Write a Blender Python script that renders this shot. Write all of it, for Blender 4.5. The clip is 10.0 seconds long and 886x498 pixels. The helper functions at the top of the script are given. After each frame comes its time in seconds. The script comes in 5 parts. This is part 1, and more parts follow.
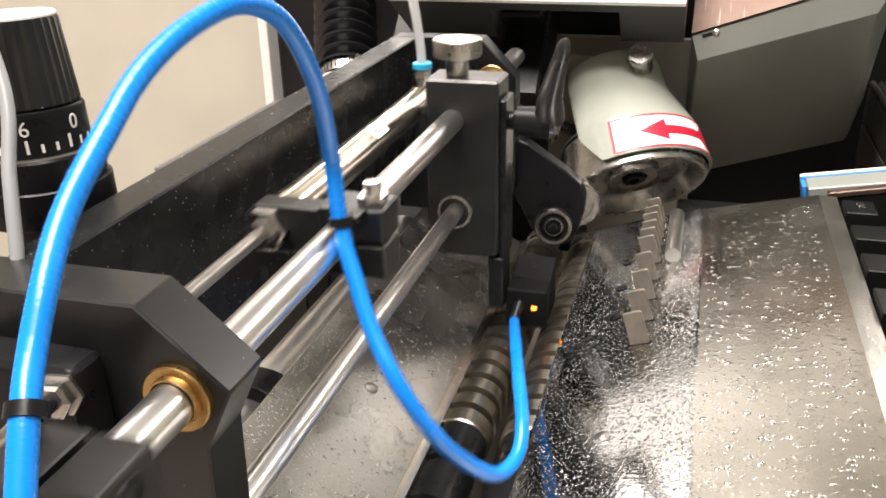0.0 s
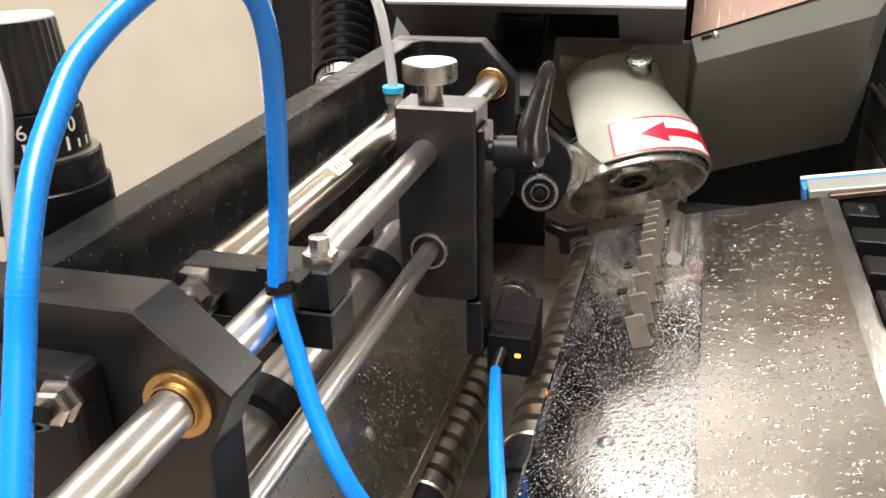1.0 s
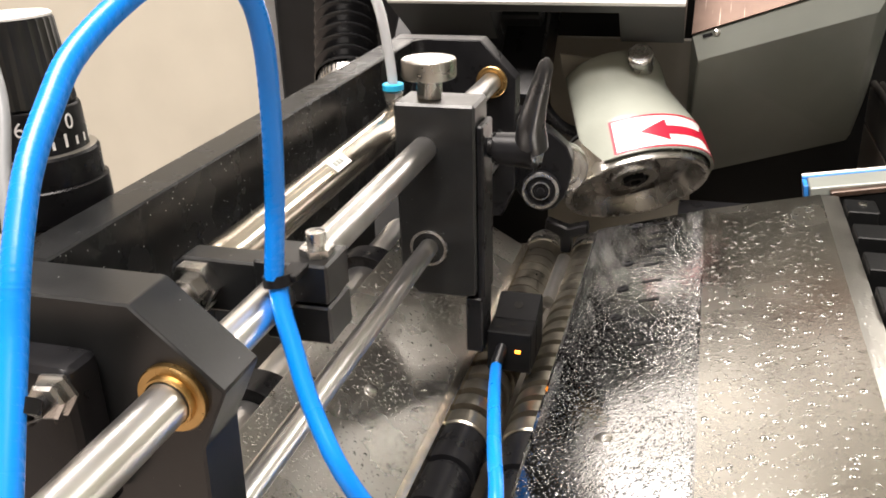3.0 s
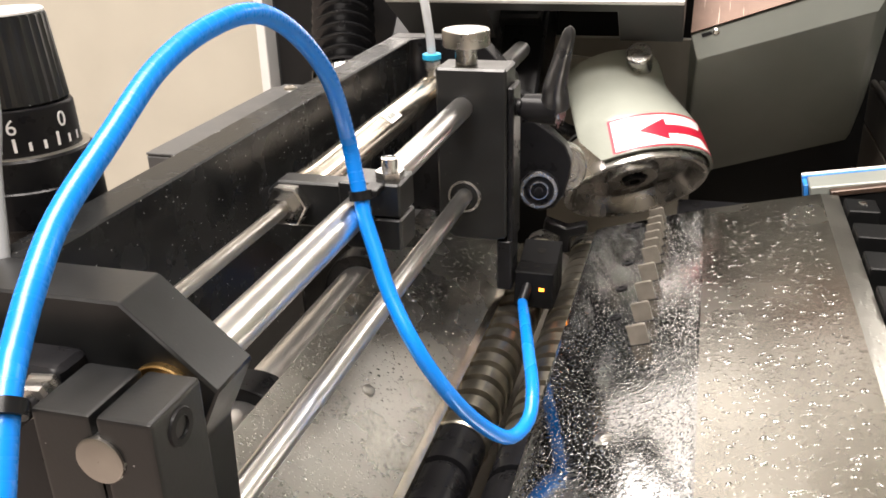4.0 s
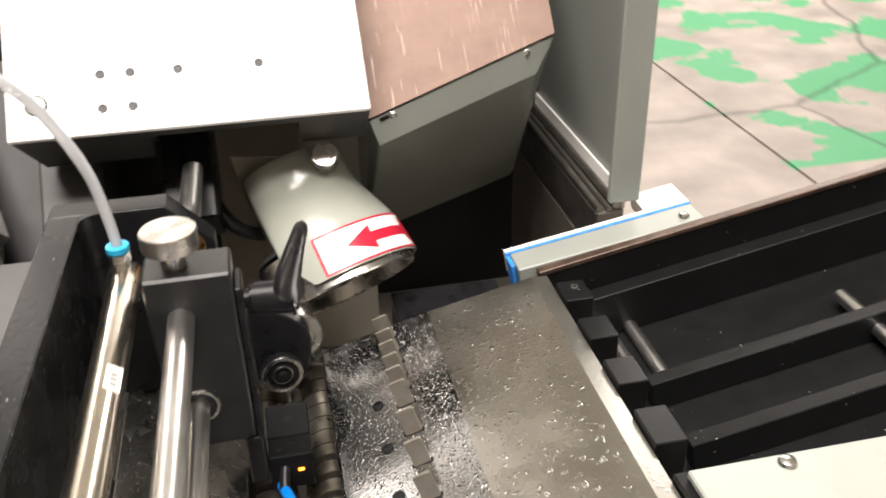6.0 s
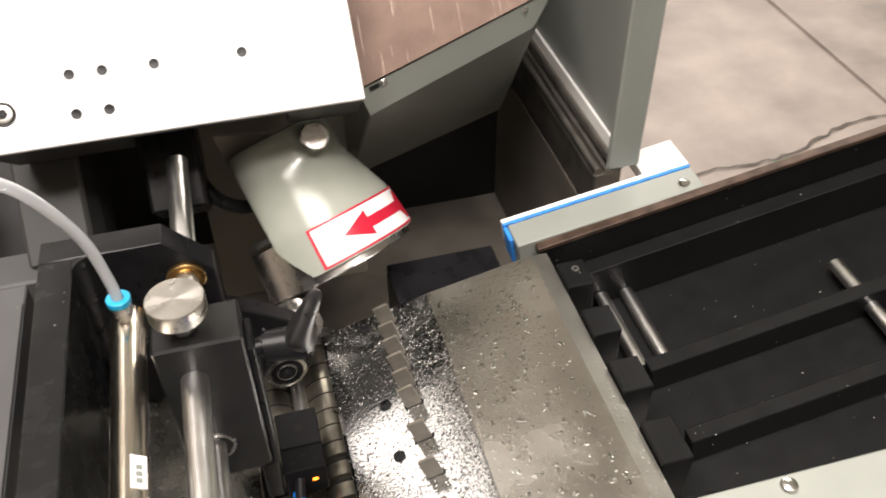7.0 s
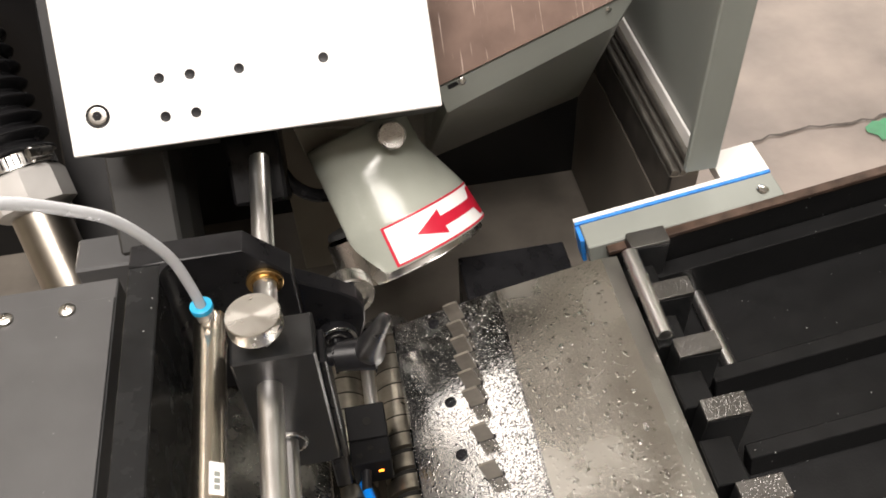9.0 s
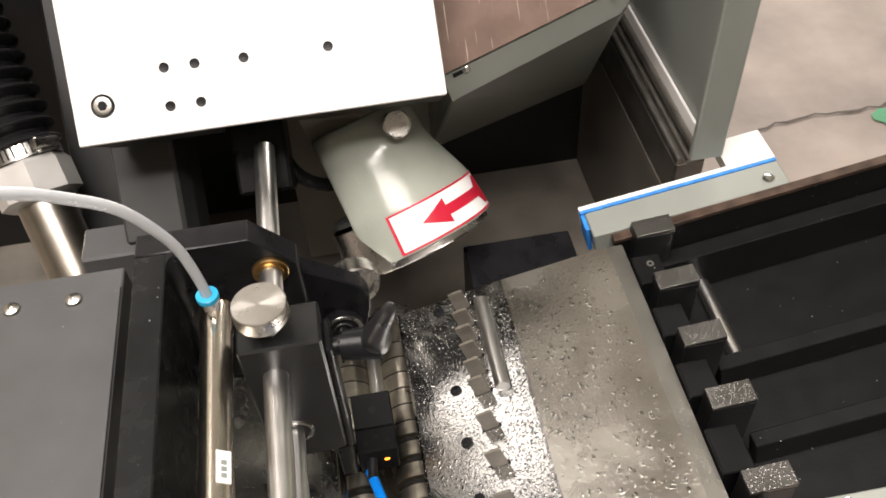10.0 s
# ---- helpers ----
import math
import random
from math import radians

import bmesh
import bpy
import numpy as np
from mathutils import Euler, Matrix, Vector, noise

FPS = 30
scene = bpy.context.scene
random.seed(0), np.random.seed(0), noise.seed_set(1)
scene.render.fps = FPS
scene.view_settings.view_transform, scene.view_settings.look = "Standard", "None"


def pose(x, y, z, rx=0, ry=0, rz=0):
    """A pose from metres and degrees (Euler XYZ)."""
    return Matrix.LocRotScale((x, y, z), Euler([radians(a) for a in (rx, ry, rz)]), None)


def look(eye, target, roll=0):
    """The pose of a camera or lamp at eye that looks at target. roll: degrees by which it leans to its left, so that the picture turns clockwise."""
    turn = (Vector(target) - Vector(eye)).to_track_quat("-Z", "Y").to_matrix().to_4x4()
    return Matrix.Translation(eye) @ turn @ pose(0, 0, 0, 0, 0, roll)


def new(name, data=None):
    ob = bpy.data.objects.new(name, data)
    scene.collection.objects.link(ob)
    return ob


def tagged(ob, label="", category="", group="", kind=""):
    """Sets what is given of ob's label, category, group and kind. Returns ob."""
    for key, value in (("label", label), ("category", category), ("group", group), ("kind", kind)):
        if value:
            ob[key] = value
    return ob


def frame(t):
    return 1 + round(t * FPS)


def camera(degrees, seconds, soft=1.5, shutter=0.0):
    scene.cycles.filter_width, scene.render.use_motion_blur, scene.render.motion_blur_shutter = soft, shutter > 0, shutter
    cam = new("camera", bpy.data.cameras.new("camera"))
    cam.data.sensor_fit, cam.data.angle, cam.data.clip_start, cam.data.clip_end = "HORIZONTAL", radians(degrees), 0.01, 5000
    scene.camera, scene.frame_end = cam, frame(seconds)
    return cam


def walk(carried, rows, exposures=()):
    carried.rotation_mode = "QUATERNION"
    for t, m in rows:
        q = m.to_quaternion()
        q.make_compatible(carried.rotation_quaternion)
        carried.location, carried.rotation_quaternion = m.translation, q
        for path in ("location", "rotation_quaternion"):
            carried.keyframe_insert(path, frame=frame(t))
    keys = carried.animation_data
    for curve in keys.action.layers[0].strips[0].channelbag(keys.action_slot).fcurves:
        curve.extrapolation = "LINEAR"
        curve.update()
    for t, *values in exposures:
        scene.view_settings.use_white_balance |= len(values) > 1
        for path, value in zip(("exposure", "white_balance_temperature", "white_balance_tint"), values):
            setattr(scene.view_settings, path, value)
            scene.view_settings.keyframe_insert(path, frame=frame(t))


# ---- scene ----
cam = camera(53.4, 10.0, soft=1.7, shutter=0.5)
walk(cam, [
    (0, look((0.1227, -0.5348, 0.1276), (-0.0064, -0.0962, -0.0748), -1.28)),
    (0.5, look((0.1215, -0.5333, 0.1261), (-0.0070, -0.0938, -0.0747), -1.40)),
    (1, look((0.1204, -0.5329, 0.1262), (-0.0074, -0.0929, -0.0740), -1.41)),
    (1.5, look((0.1207, -0.5329, 0.1267), (-0.0075, -0.0935, -0.0746), -1.49)),
    (2, look((0.1221, -0.5338, 0.1267), (-0.0076, -0.0951, -0.0750), -1.45)),
    (2.5, look((0.1242, -0.5346, 0.1263), (-0.0073, -0.0959, -0.0743), -1.69)),
    (4, look((0.1246, -0.5311, 0.1227), (-0.0066, -0.0915, -0.0761), -1.76)),
    (4.5, look((0.1235, -0.5333, 0.1239), (-0.0052, -0.0938, -0.0767), -1.70)),
    (4.8, look((0.1235, -0.5299, 0.1300), (0.0079, -0.0865, -0.0702), -1.41)),
    (4.9, look((0.1216, -0.5284, 0.1403), (0.0167, -0.0835, -0.0624), -1.12)),
    (5, look((0.1167, -0.5223, 0.1433), (0.0260, -0.0728, -0.0562), -1.19)),
    (5.1, look((0.1117, -0.5137, 0.1558), (0.0383, -0.0627, -0.0472), -0.87)),
    (5.2, look((0.1018, -0.5023, 0.1609), (0.0497, -0.0479, -0.0410), -0.74)),
    (5.3, look((0.0957, -0.4901, 0.1709), (0.0637, -0.0354, -0.0346), -0.39)),
    (5.5, look((0.0804, -0.4678, 0.1757), (0.0927, -0.0120, -0.0294), -0.66)),
    (5.7, look((0.0665, -0.4522, 0.1956), (0.1175, -0.0057, -0.0236), -0.94)),
    (6.8, look((0.0421, -0.3543, 0.3013), (0.1470, 0.0118, -0.0227), -0.86)),
    (7, look((0.0450, -0.3447, 0.3149), (0.1386, 0.0104, -0.0244), -0.62)),
    (7.5, look((0.0508, -0.3308, 0.3355), (0.1230, 0.0108, -0.0224), -0.56)),
    (8, look((0.0509, -0.3224, 0.3493), (0.1086, 0.0159, -0.0144), -1.45)),
    (8.5, look((0.0546, -0.3197, 0.3505), (0.1040, 0.0169, -0.0159), -2.56)),
    (9, look((0.0557, -0.3226, 0.3534), (0.0990, 0.0148, -0.0131), -3.51)),
    (9.5, look((0.0556, -0.3227, 0.3553), (0.0965, 0.0122, -0.0137), -3.87)),
    (10, look((0.0554, -0.3225, 0.3536), (0.0951, 0.0107, -0.0171), -4.00)),
], exposures=[(0, 0.1), (5.0, 0.1), (5.7, 0.0), (6.8, -0.35), (7.5, -0.45), (8.5, -0.6), (10, -0.6)])

# ---- light ----
world = bpy.data.worlds.new("hall")
scene.world = world
world.use_nodes = True
wn = world.node_tree.nodes
wn["Background"].inputs[0].default_value = (0.80, 0.78, 0.74, 1)
wn["Background"].inputs[1].default_value = 0.35


def ceiling_lamp(loc, target, w, h, power, colour=(1.0, 0.918, 0.858)):
    d = bpy.data.lights.new("ceiling_light", "AREA")
    d.shape, d.size, d.size_y, d.energy, d.color = "RECTANGLE", w, h, power, colour
    ob = new("ceiling_light", d)
    ob.matrix_world = look(loc, target)
    return ob


lamp_a = ceiling_lamp((-1.85, 4.1, 3.05), (-1.85, 4.1, 0), 0.60, 5.2, 75)
lamp_a.matrix_world = Matrix.Translation((-1.85, 4.1, 3.05)) @ Matrix.Rotation(radians(11), 4, "Z")
ceiling_lamp((-0.18, 4.95, 3.05), (-0.18, 4.95, 0), 0.45, 0.55, 3.5)
ceiling_lamp((3.4, 5.6, 3.05), (3.4, 5.6, 0), 2.4, 3.2, 540)
ceiling_lamp((-3.6, 7.2, 3.05), (-3.6, 7.2, 0), 2.0, 2.0, 300)
ceiling_lamp((-0.5, -0.7, 3.05), (-0.5, -0.9, 0), 1.8, 2.0, 300)
ceiling_lamp((0.6, -1.6, 3.05), (0.6, -1.6, 0), 1.6, 0.4, 100)

# ---- materials ----


def mat(name, base, rough=0.5, metal=0.0, var=0.15, scale=60.0, bump=0.1, bscale=400.0, dist=0.0004, spec=0.5, rvar=0.12):
    m = bpy.data.materials.new(name)
    m.use_nodes = True
    nt = m.node_tree
    b = nt.nodes["Principled BSDF"]
    tc = nt.nodes.new("ShaderNodeTexCoord")
    n1 = nt.nodes.new("ShaderNodeTexNoise")
    n1.inputs["Scale"].default_value, n1.inputs["Detail"].default_value = scale, 6
    nt.links.new(tc.outputs["Object"], n1.inputs["Vector"])
    ramp = nt.nodes.new("ShaderNodeValToRGB")
    ramp.color_ramp.elements[0].position, ramp.color_ramp.elements[1].position = 0.3, 0.7
    ramp.color_ramp.elements[0].color = (*[c * (1 - var) for c in base], 1)
    ramp.color_ramp.elements[1].color = (*[min(1, c * (1 + var)) for c in base], 1)
    nt.links.new(n1.outputs["Fac"], ramp.inputs[0])
    nt.links.new(ramp.outputs[0], b.inputs["Base Color"])
    n2 = nt.nodes.new("ShaderNodeTexNoise")
    n2.inputs["Scale"].default_value, n2.inputs["Detail"].default_value = bscale, 4
    nt.links.new(tc.outputs["Object"], n2.inputs["Vector"])
    mr = nt.nodes.new("ShaderNodeMapRange")
    mr.inputs["To Min"].default_value, mr.inputs["To Max"].default_value = max(0.02, rough - rvar), min(1, rough + rvar)
    nt.links.new(n1.outputs["Fac"], mr.inputs["Value"])
    nt.links.new(mr.outputs[0], b.inputs["Roughness"])
    bp = nt.nodes.new("ShaderNodeBump")
    bp.inputs["Strength"].default_value, bp.inputs["Distance"].default_value = bump, dist
    nt.links.new(n2.outputs["Fac"], bp.inputs["Height"])
    nt.links.new(bp.outputs[0], b.inputs["Normal"])
    b.inputs["Metallic"].default_value = metal
    b.inputs["Specular IOR Level"].default_value = spec
    return m


BLACK = mat("black_anodised", (0.009, 0.0095, 0.010), 0.33, 0.0, 0.3, 80, 0.06, 900, spec=0.50)
CHUTE = mat("oily_black_chute", (0.0065, 0.0067, 0.007), 0.38, 0.0, 0.15, 60, 0.2, 600, spec=0.17, rvar=0.06)
SENSOR = mat("matt_black_plastic", (0.006, 0.006, 0.0065), 0.6, 0.0, 0.3, 80, 0.15, 900, spec=0.1)
TABLE = mat("satin_black_table", (0.075, 0.0755, 0.077), 0.40, 0.0, 0.08, 40, 0.12, 700, spec=0.55)
BLACKS = mat("black_satin", (0.008, 0.008, 0.009), 0.30, 0.0, 0.25, 90, 0.08, 700, spec=0.20)
STEEL = mat("ground_steel", (0.62, 0.61, 0.59), 0.26, 1.0, 0.08, 90, 0.1, 900)
RODSTEEL = mat("ground_rod", (0.80, 0.79, 0.78), 0.30, 1.0, 0.06, 70, 0.04, 600, rvar=0.05)
NICKEL = mat("nickel_tube", (0.72, 0.66, 0.57), 0.22, 1.0, 0.06, 60, 0.05, 600, rvar=0.06)
BRASS = mat("brass", (0.52, 0.34, 0.14), 0.3, 1.0, 0.12, 150, 0.1, 900)
ROLLER = mat("roller_steel", (0.40, 0.375, 0.315), 0.32, 1.0, 0.2, 120, 0.15, 700)
# Near-black for groove and hole floors; recess shade put into the colour
RECESS_SHADE = mat("recess_shade", (0.010, 0.0095, 0.0085), 0.6, 0.0, 0.3, 120, 0.15, 700, spec=0.1)
BLUE = mat("blue_hose", (0.002, 0.195, 0.72), 0.28, 0.0, 0.05, 30, 0.02, 300)
SUMP = mat("sump_paint", (0.112, 0.100, 0.085), 0.45, 0.0, 0.25, 25, 0.15, 300)
TRACK = mat("track_steel", (0.40, 0.38, 0.35), 0.38, 1.0, 0.15, 60, 0.1, 500)
SCREEN = mat("screen_paint", (0.27, 0.25, 0.21), 0.5, 0.0, 0.1, 20, 0.1, 200)
CLEAR = mat("milky_hose", (0.84, 0.87, 0.91), 0.26, 0.0, 0.04, 30, 0.02, 300)
CLEAR.node_tree.nodes["Principled BSDF"].inputs["Transmission Weight"].default_value = 0.40
CYAN = mat("blue_collet", (0.02, 0.36, 0.62), 0.35, 0.0, 0.05, 60)
WHITE = mat("white_plate_paint", (0.80, 0.79, 0.77), 0.32, 0.0, 0.03, 25, 0.06, 300)
GREY = mat("grey_green_paint", (0.235, 0.25, 0.228), 0.38, 0.0, 0.07, 20, 0.12, 350)
# The same grey-green paint, darkened to carry the guard's shade
GREY_SHADED = mat("grey_green_paint_shaded", (0.205, 0.217, 0.198), 0.36, 0.0, 0.08, 20, 0.12, 350)
ALU = mat("satin_aluminium", (0.55, 0.54, 0.52), 0.42, 0.5, 0.05, 60, 0.05, 600)
SUPPLY = mat("grey_milky_hose", (0.24, 0.25, 0.26), 0.35, 0.0, 0.05, 30, 0.02, 300)
TUBE = mat("dull_tube", (0.40, 0.37, 0.32), 0.30, 1.0, 0.08, 60, 0.05, 600, rvar=0.06)
LEVER = mat("lever_plastic", (0.020, 0.020, 0.021), 0.30, 0.0, 0.15, 80, 0.10, 500)
DARKP = mat("black_machine_paint", (0.009, 0.009, 0.0095), 0.42, 0.0, 0.15, 30, 0.12, 350, spec=0.3)
PALE = mat("pale_grey_paint", (0.28, 0.295, 0.27), 0.35, 0.0, 0.06, 25, 0.08, 300)
GREYD = mat("dark_grey_paint", (0.026, 0.0265, 0.026), 0.42, 0.0, 0.1, 20, 0.12, 350)
MOTOR = mat("motor_paint", (0.285, 0.30, 0.262), 0.20, 0.0, 0.06, 30, 0.22, 420)
BEIGE = mat("beige_panel", (0.53, 0.495, 0.42), 0.5, 0.0, 0.05, 12, 0.1, 200)
RED = mat("red_ink", (0.46, 0.012, 0.035), 0.35, 0.0, 0.08, 80)
LABEL = mat("white_sticker", (0.80, 0.79, 0.78), 0.3, 0.0, 0.03, 60)
PAPER = mat("tan_carbide", (0.21, 0.19, 0.16), 0.45, 0.6, 0.15, 150, 0.2, 900)
SEAL = mat("blue_seal", (0.03, 0.22, 0.66), 0.5, 0.0, 0.2, 200)
# Oily brown steel; on the plate's outward face it also paints shade
RUST_AND_SHADE = mat("oiled_brown_steel_and_shade", (0.075, 0.048, 0.035), 0.4, 0.4, 0.4, 90, 0.3, 600)
RUBBER = mat("black_rubber", (0.012, 0.012, 0.013), 0.24, 0.0, 0.2, 60)
STAINLESS = mat("stainless_panel", (0.080, 0.057, 0.047), 0.48, 1.0, 0.3, 30, 0.1, 120)


def scratches(m, scale=22.0, amount=0.3):
    """Fine crossing scratches cut into the polish."""
    nt = m.node_tree
    b = nt.nodes["Principled BSDF"]
    base = b.inputs["Base Color"].links[0].from_socket
    tc = nt.nodes.new("ShaderNodeTexCoord")
    prev = base
    for turn, sx in ((0.5, 46.0), (-0.9, 38.0), (1.4, 55.0)):
        mp = nt.nodes.new("ShaderNodeMapping")
        mp.inputs["Rotation"].default_value = (turn, turn * 0.6, turn)
        mp.inputs["Scale"].default_value = (sx, 1.0, 1.0)
        nt.links.new(tc.outputs["Object"], mp.inputs["Vector"])
        n = nt.nodes.new("ShaderNodeTexNoise")
        n.inputs["Scale"].default_value, n.inputs["Detail"].default_value = scale, 3
        nt.links.new(mp.outputs[0], n.inputs["Vector"])
        r = nt.nodes.new("ShaderNodeMapRange")
        r.inputs["From Min"].default_value, r.inputs["From Max"].default_value = 0.69, 0.73
        r.inputs["To Max"].default_value = amount
        nt.links.new(n.outputs["Fac"], r.inputs["Value"])
        mix = nt.nodes.new("ShaderNodeMix")
        mix.data_type = "RGBA"
        nt.links.new(r.outputs[0], mix.inputs["Factor"])
        nt.links.new(prev, mix.inputs["A"])
        mix.inputs["B"].default_value = (0.45, 0.38, 0.34, 1)
        prev = mix.outputs["Result"]
    nt.links.new(prev, b.inputs["Base Color"])


scratches(STAINLESS)
BRUSHED = mat("turned_steel", (0.66, 0.64, 0.60), 0.3, 1.0, 0.08, 90, 0.05, 900)
_nt = BRUSHED.node_tree
_tan = _nt.nodes.new("ShaderNodeTangent")
_tan.direction_type, _tan.axis = "RADIAL", "Z"
_nt.links.new(_tan.outputs[0], _nt.nodes["Principled BSDF"].inputs["Tangent"])
_nt.nodes["Principled BSDF"].inputs["Anisotropic"].default_value = 0.8


def glow(name, colour, strength):
    m = bpy.data.materials.new(name)
    m.use_nodes = True
    b = m.node_tree.nodes["Principled BSDF"]
    b.inputs["Base Color"].default_value = (*colour, 1)
    b.inputs["Emission Color"].default_value = (*colour, 1)
    b.inputs["Emission Strength"].default_value = strength
    return m


def speckle(m, scale, size, colour=(0.55, 0.56, 0.55)):
    """Scattered dried drops and chips on a dark surface."""
    nt = m.node_tree
    b = nt.nodes["Principled BSDF"]
    base = b.inputs["Base Color"].links[0].from_socket
    tc = nt.nodes.new("ShaderNodeTexCoord")
    v = nt.nodes.new("ShaderNodeTexVoronoi")
    v.inputs["Scale"].default_value = scale
    nt.links.new(tc.outputs["Object"], v.inputs["Vector"])
    sep = nt.nodes.new("ShaderNodeSeparateColor")
    nt.links.new(v.outputs["Color"], sep.inputs[0])
    thr = nt.nodes.new("ShaderNodeMath")
    thr.operation = "MULTIPLY"
    thr.inputs[1].default_value = size
    pw = nt.nodes.new("ShaderNodeMath")
    pw.operation = "POWER"
    pw.inputs[1].default_value = 4.0
    nt.links.new(sep.outputs[0], pw.inputs[0])
    nt.links.new(pw.outputs[0], thr.inputs[0])
    cmp = nt.nodes.new("ShaderNodeMath")
    cmp.operation = "LESS_THAN"
    nt.links.new(v.outputs["Distance"], cmp.inputs[0])
    nt.links.new(thr.outputs[0], cmp.inputs[1])
    mix = nt.nodes.new("ShaderNodeMix")
    mix.data_type = "RGBA"
    nt.links.new(cmp.outputs[0], mix.inputs["Factor"])
    nt.links.new(base, mix.inputs["A"])
    mix.inputs["B"].default_value = (*colour, 1)
    nt.links.new(mix.outputs["Result"], b.inputs["Base Color"])


speckle(BLACK, 260, 0.08, (0.35, 0.36, 0.35))
RAIL = mat("wet_black_rail", (0.012, 0.0125, 0.013), 0.26, 0.0, 0.3, 60, 0.12, 700, spec=0.16)
speckle(RAIL, 330, 0.16, (0.45, 0.46, 0.45))
speckle(CHUTE, 210, 0.11, (0.28, 0.29, 0.28))
speckle(TABLE, 150, 0.10, (0.35, 0.36, 0.35))
WATER = bpy.data.materials.new("water_drops")
WATER.use_nodes = True
_b = WATER.node_tree.nodes["Principled BSDF"]
_b.inputs["Base Color"].default_value = (0.9, 0.93, 0.93, 1)
_b.inputs["Roughness"].default_value = 0.03
_b.inputs["IOR"].default_value = 1.33
_b.inputs["Transmission Weight"].default_value = 1.0
LED = glow("orange_led", (1.0, 0.25, 0.02), 8.0)


def wet_metal(name, base, rough, metal=1.0, drops=420.0, amount=0.45, dist=0.0005, ripple=0.0, size=1.0):
    m = mat(name, base, rough, metal, 0.12, 25, 0.1, 600)
    nt = m.node_tree
    b = nt.nodes["Principled BSDF"]
    tc = nt.nodes.new("ShaderNodeTexCoord")
    warp = nt.nodes.new("ShaderNodeTexNoise")
    warp.inputs["Scale"].default_value = 90
    nt.links.new(tc.outputs["Object"], warp.inputs["Vector"])
    heights = []
    for s, lo in ((drops, 0.28), (drops * 0.42, 0.22)):
        v = nt.nodes.new("ShaderNodeTexVoronoi")
        v.inputs["Scale"].default_value = s
        nt.links.new(tc.outputs["Object"], v.inputs["Vector"])
        r = nt.nodes.new("ShaderNodeMapRange")
        r.interpolation_type = "SMOOTHSTEP"
        r.inputs["From Min"].default_value, r.inputs["From Max"].default_value = (lo + 0.08) * size, (lo - 0.20) * size
        nt.links.new(v.outputs["Distance"], r.inputs["Value"])
        heights.append(r)
    mask = nt.nodes.new("ShaderNodeMapRange")
    mask.inputs["From Min"].default_value, mask.inputs["From Max"].default_value = 0.42, 0.58
    nt.links.new(warp.outputs["Fac"], mask.inputs["Value"])
    mul = nt.nodes.new("ShaderNodeMath")
    mul.operation = "MULTIPLY"
    nt.links.new(heights[1].outputs[0], mul.inputs[0])
    nt.links.new(mask.outputs[0], mul.inputs[1])
    add = nt.nodes.new("ShaderNodeMath")
    add.operation = "ADD"
    nt.links.new(heights[0].outputs[0], add.inputs[0])
    nt.links.new(mul.outputs[0], add.inputs[1])
    wave = nt.nodes.new("ShaderNodeTexNoise")
    wave.inputs["Scale"].default_value, wave.inputs["Detail"].default_value = drops * 0.6, 3
    nt.links.new(tc.outputs["Object"], wave.inputs["Vector"])
    film = nt.nodes.new("ShaderNodeMath")
    film.operation = "MULTIPLY_ADD"
    film.inputs[1].default_value = ripple
    nt.links.new(wave.outputs["Fac"], film.inputs[0])
    nt.links.new(add.outputs[0], film.inputs[2])
    bp = nt.nodes.new("ShaderNodeBump")
    bp.inputs["Strength"].default_value, bp.inputs["Distance"].default_value = amount, dist
    nt.links.new(film.outputs[0], bp.inputs["Height"])
    nt.links.new(bp.outputs[0], b.inputs["Normal"])
    return m


WET = wet_metal("wet_steel_plate", (0.41, 0.41, 0.405), 0.10, 1.0, 780, 0.85, 0.0005, 0.14)
WETL = wet_metal("wet_guard_plate", (0.50, 0.49, 0.465), 0.27, 1.0, 620, 0.6, 0.0005, 0.10, 0.78)
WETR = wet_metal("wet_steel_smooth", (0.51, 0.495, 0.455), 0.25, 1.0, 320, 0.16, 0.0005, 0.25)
# Same steel, darker in colour for the fold, which catches less light
WETE = wet_metal("wet_folded_edge_shaded", (0.40, 0.39, 0.36), 0.36, 1.0, 320, 0.2, 0.0005, 0.2)
WETTIP = wet_metal("wet_pusher_tip", (0.20, 0.195, 0.187), 0.30, 1.0, 800, 0.35)


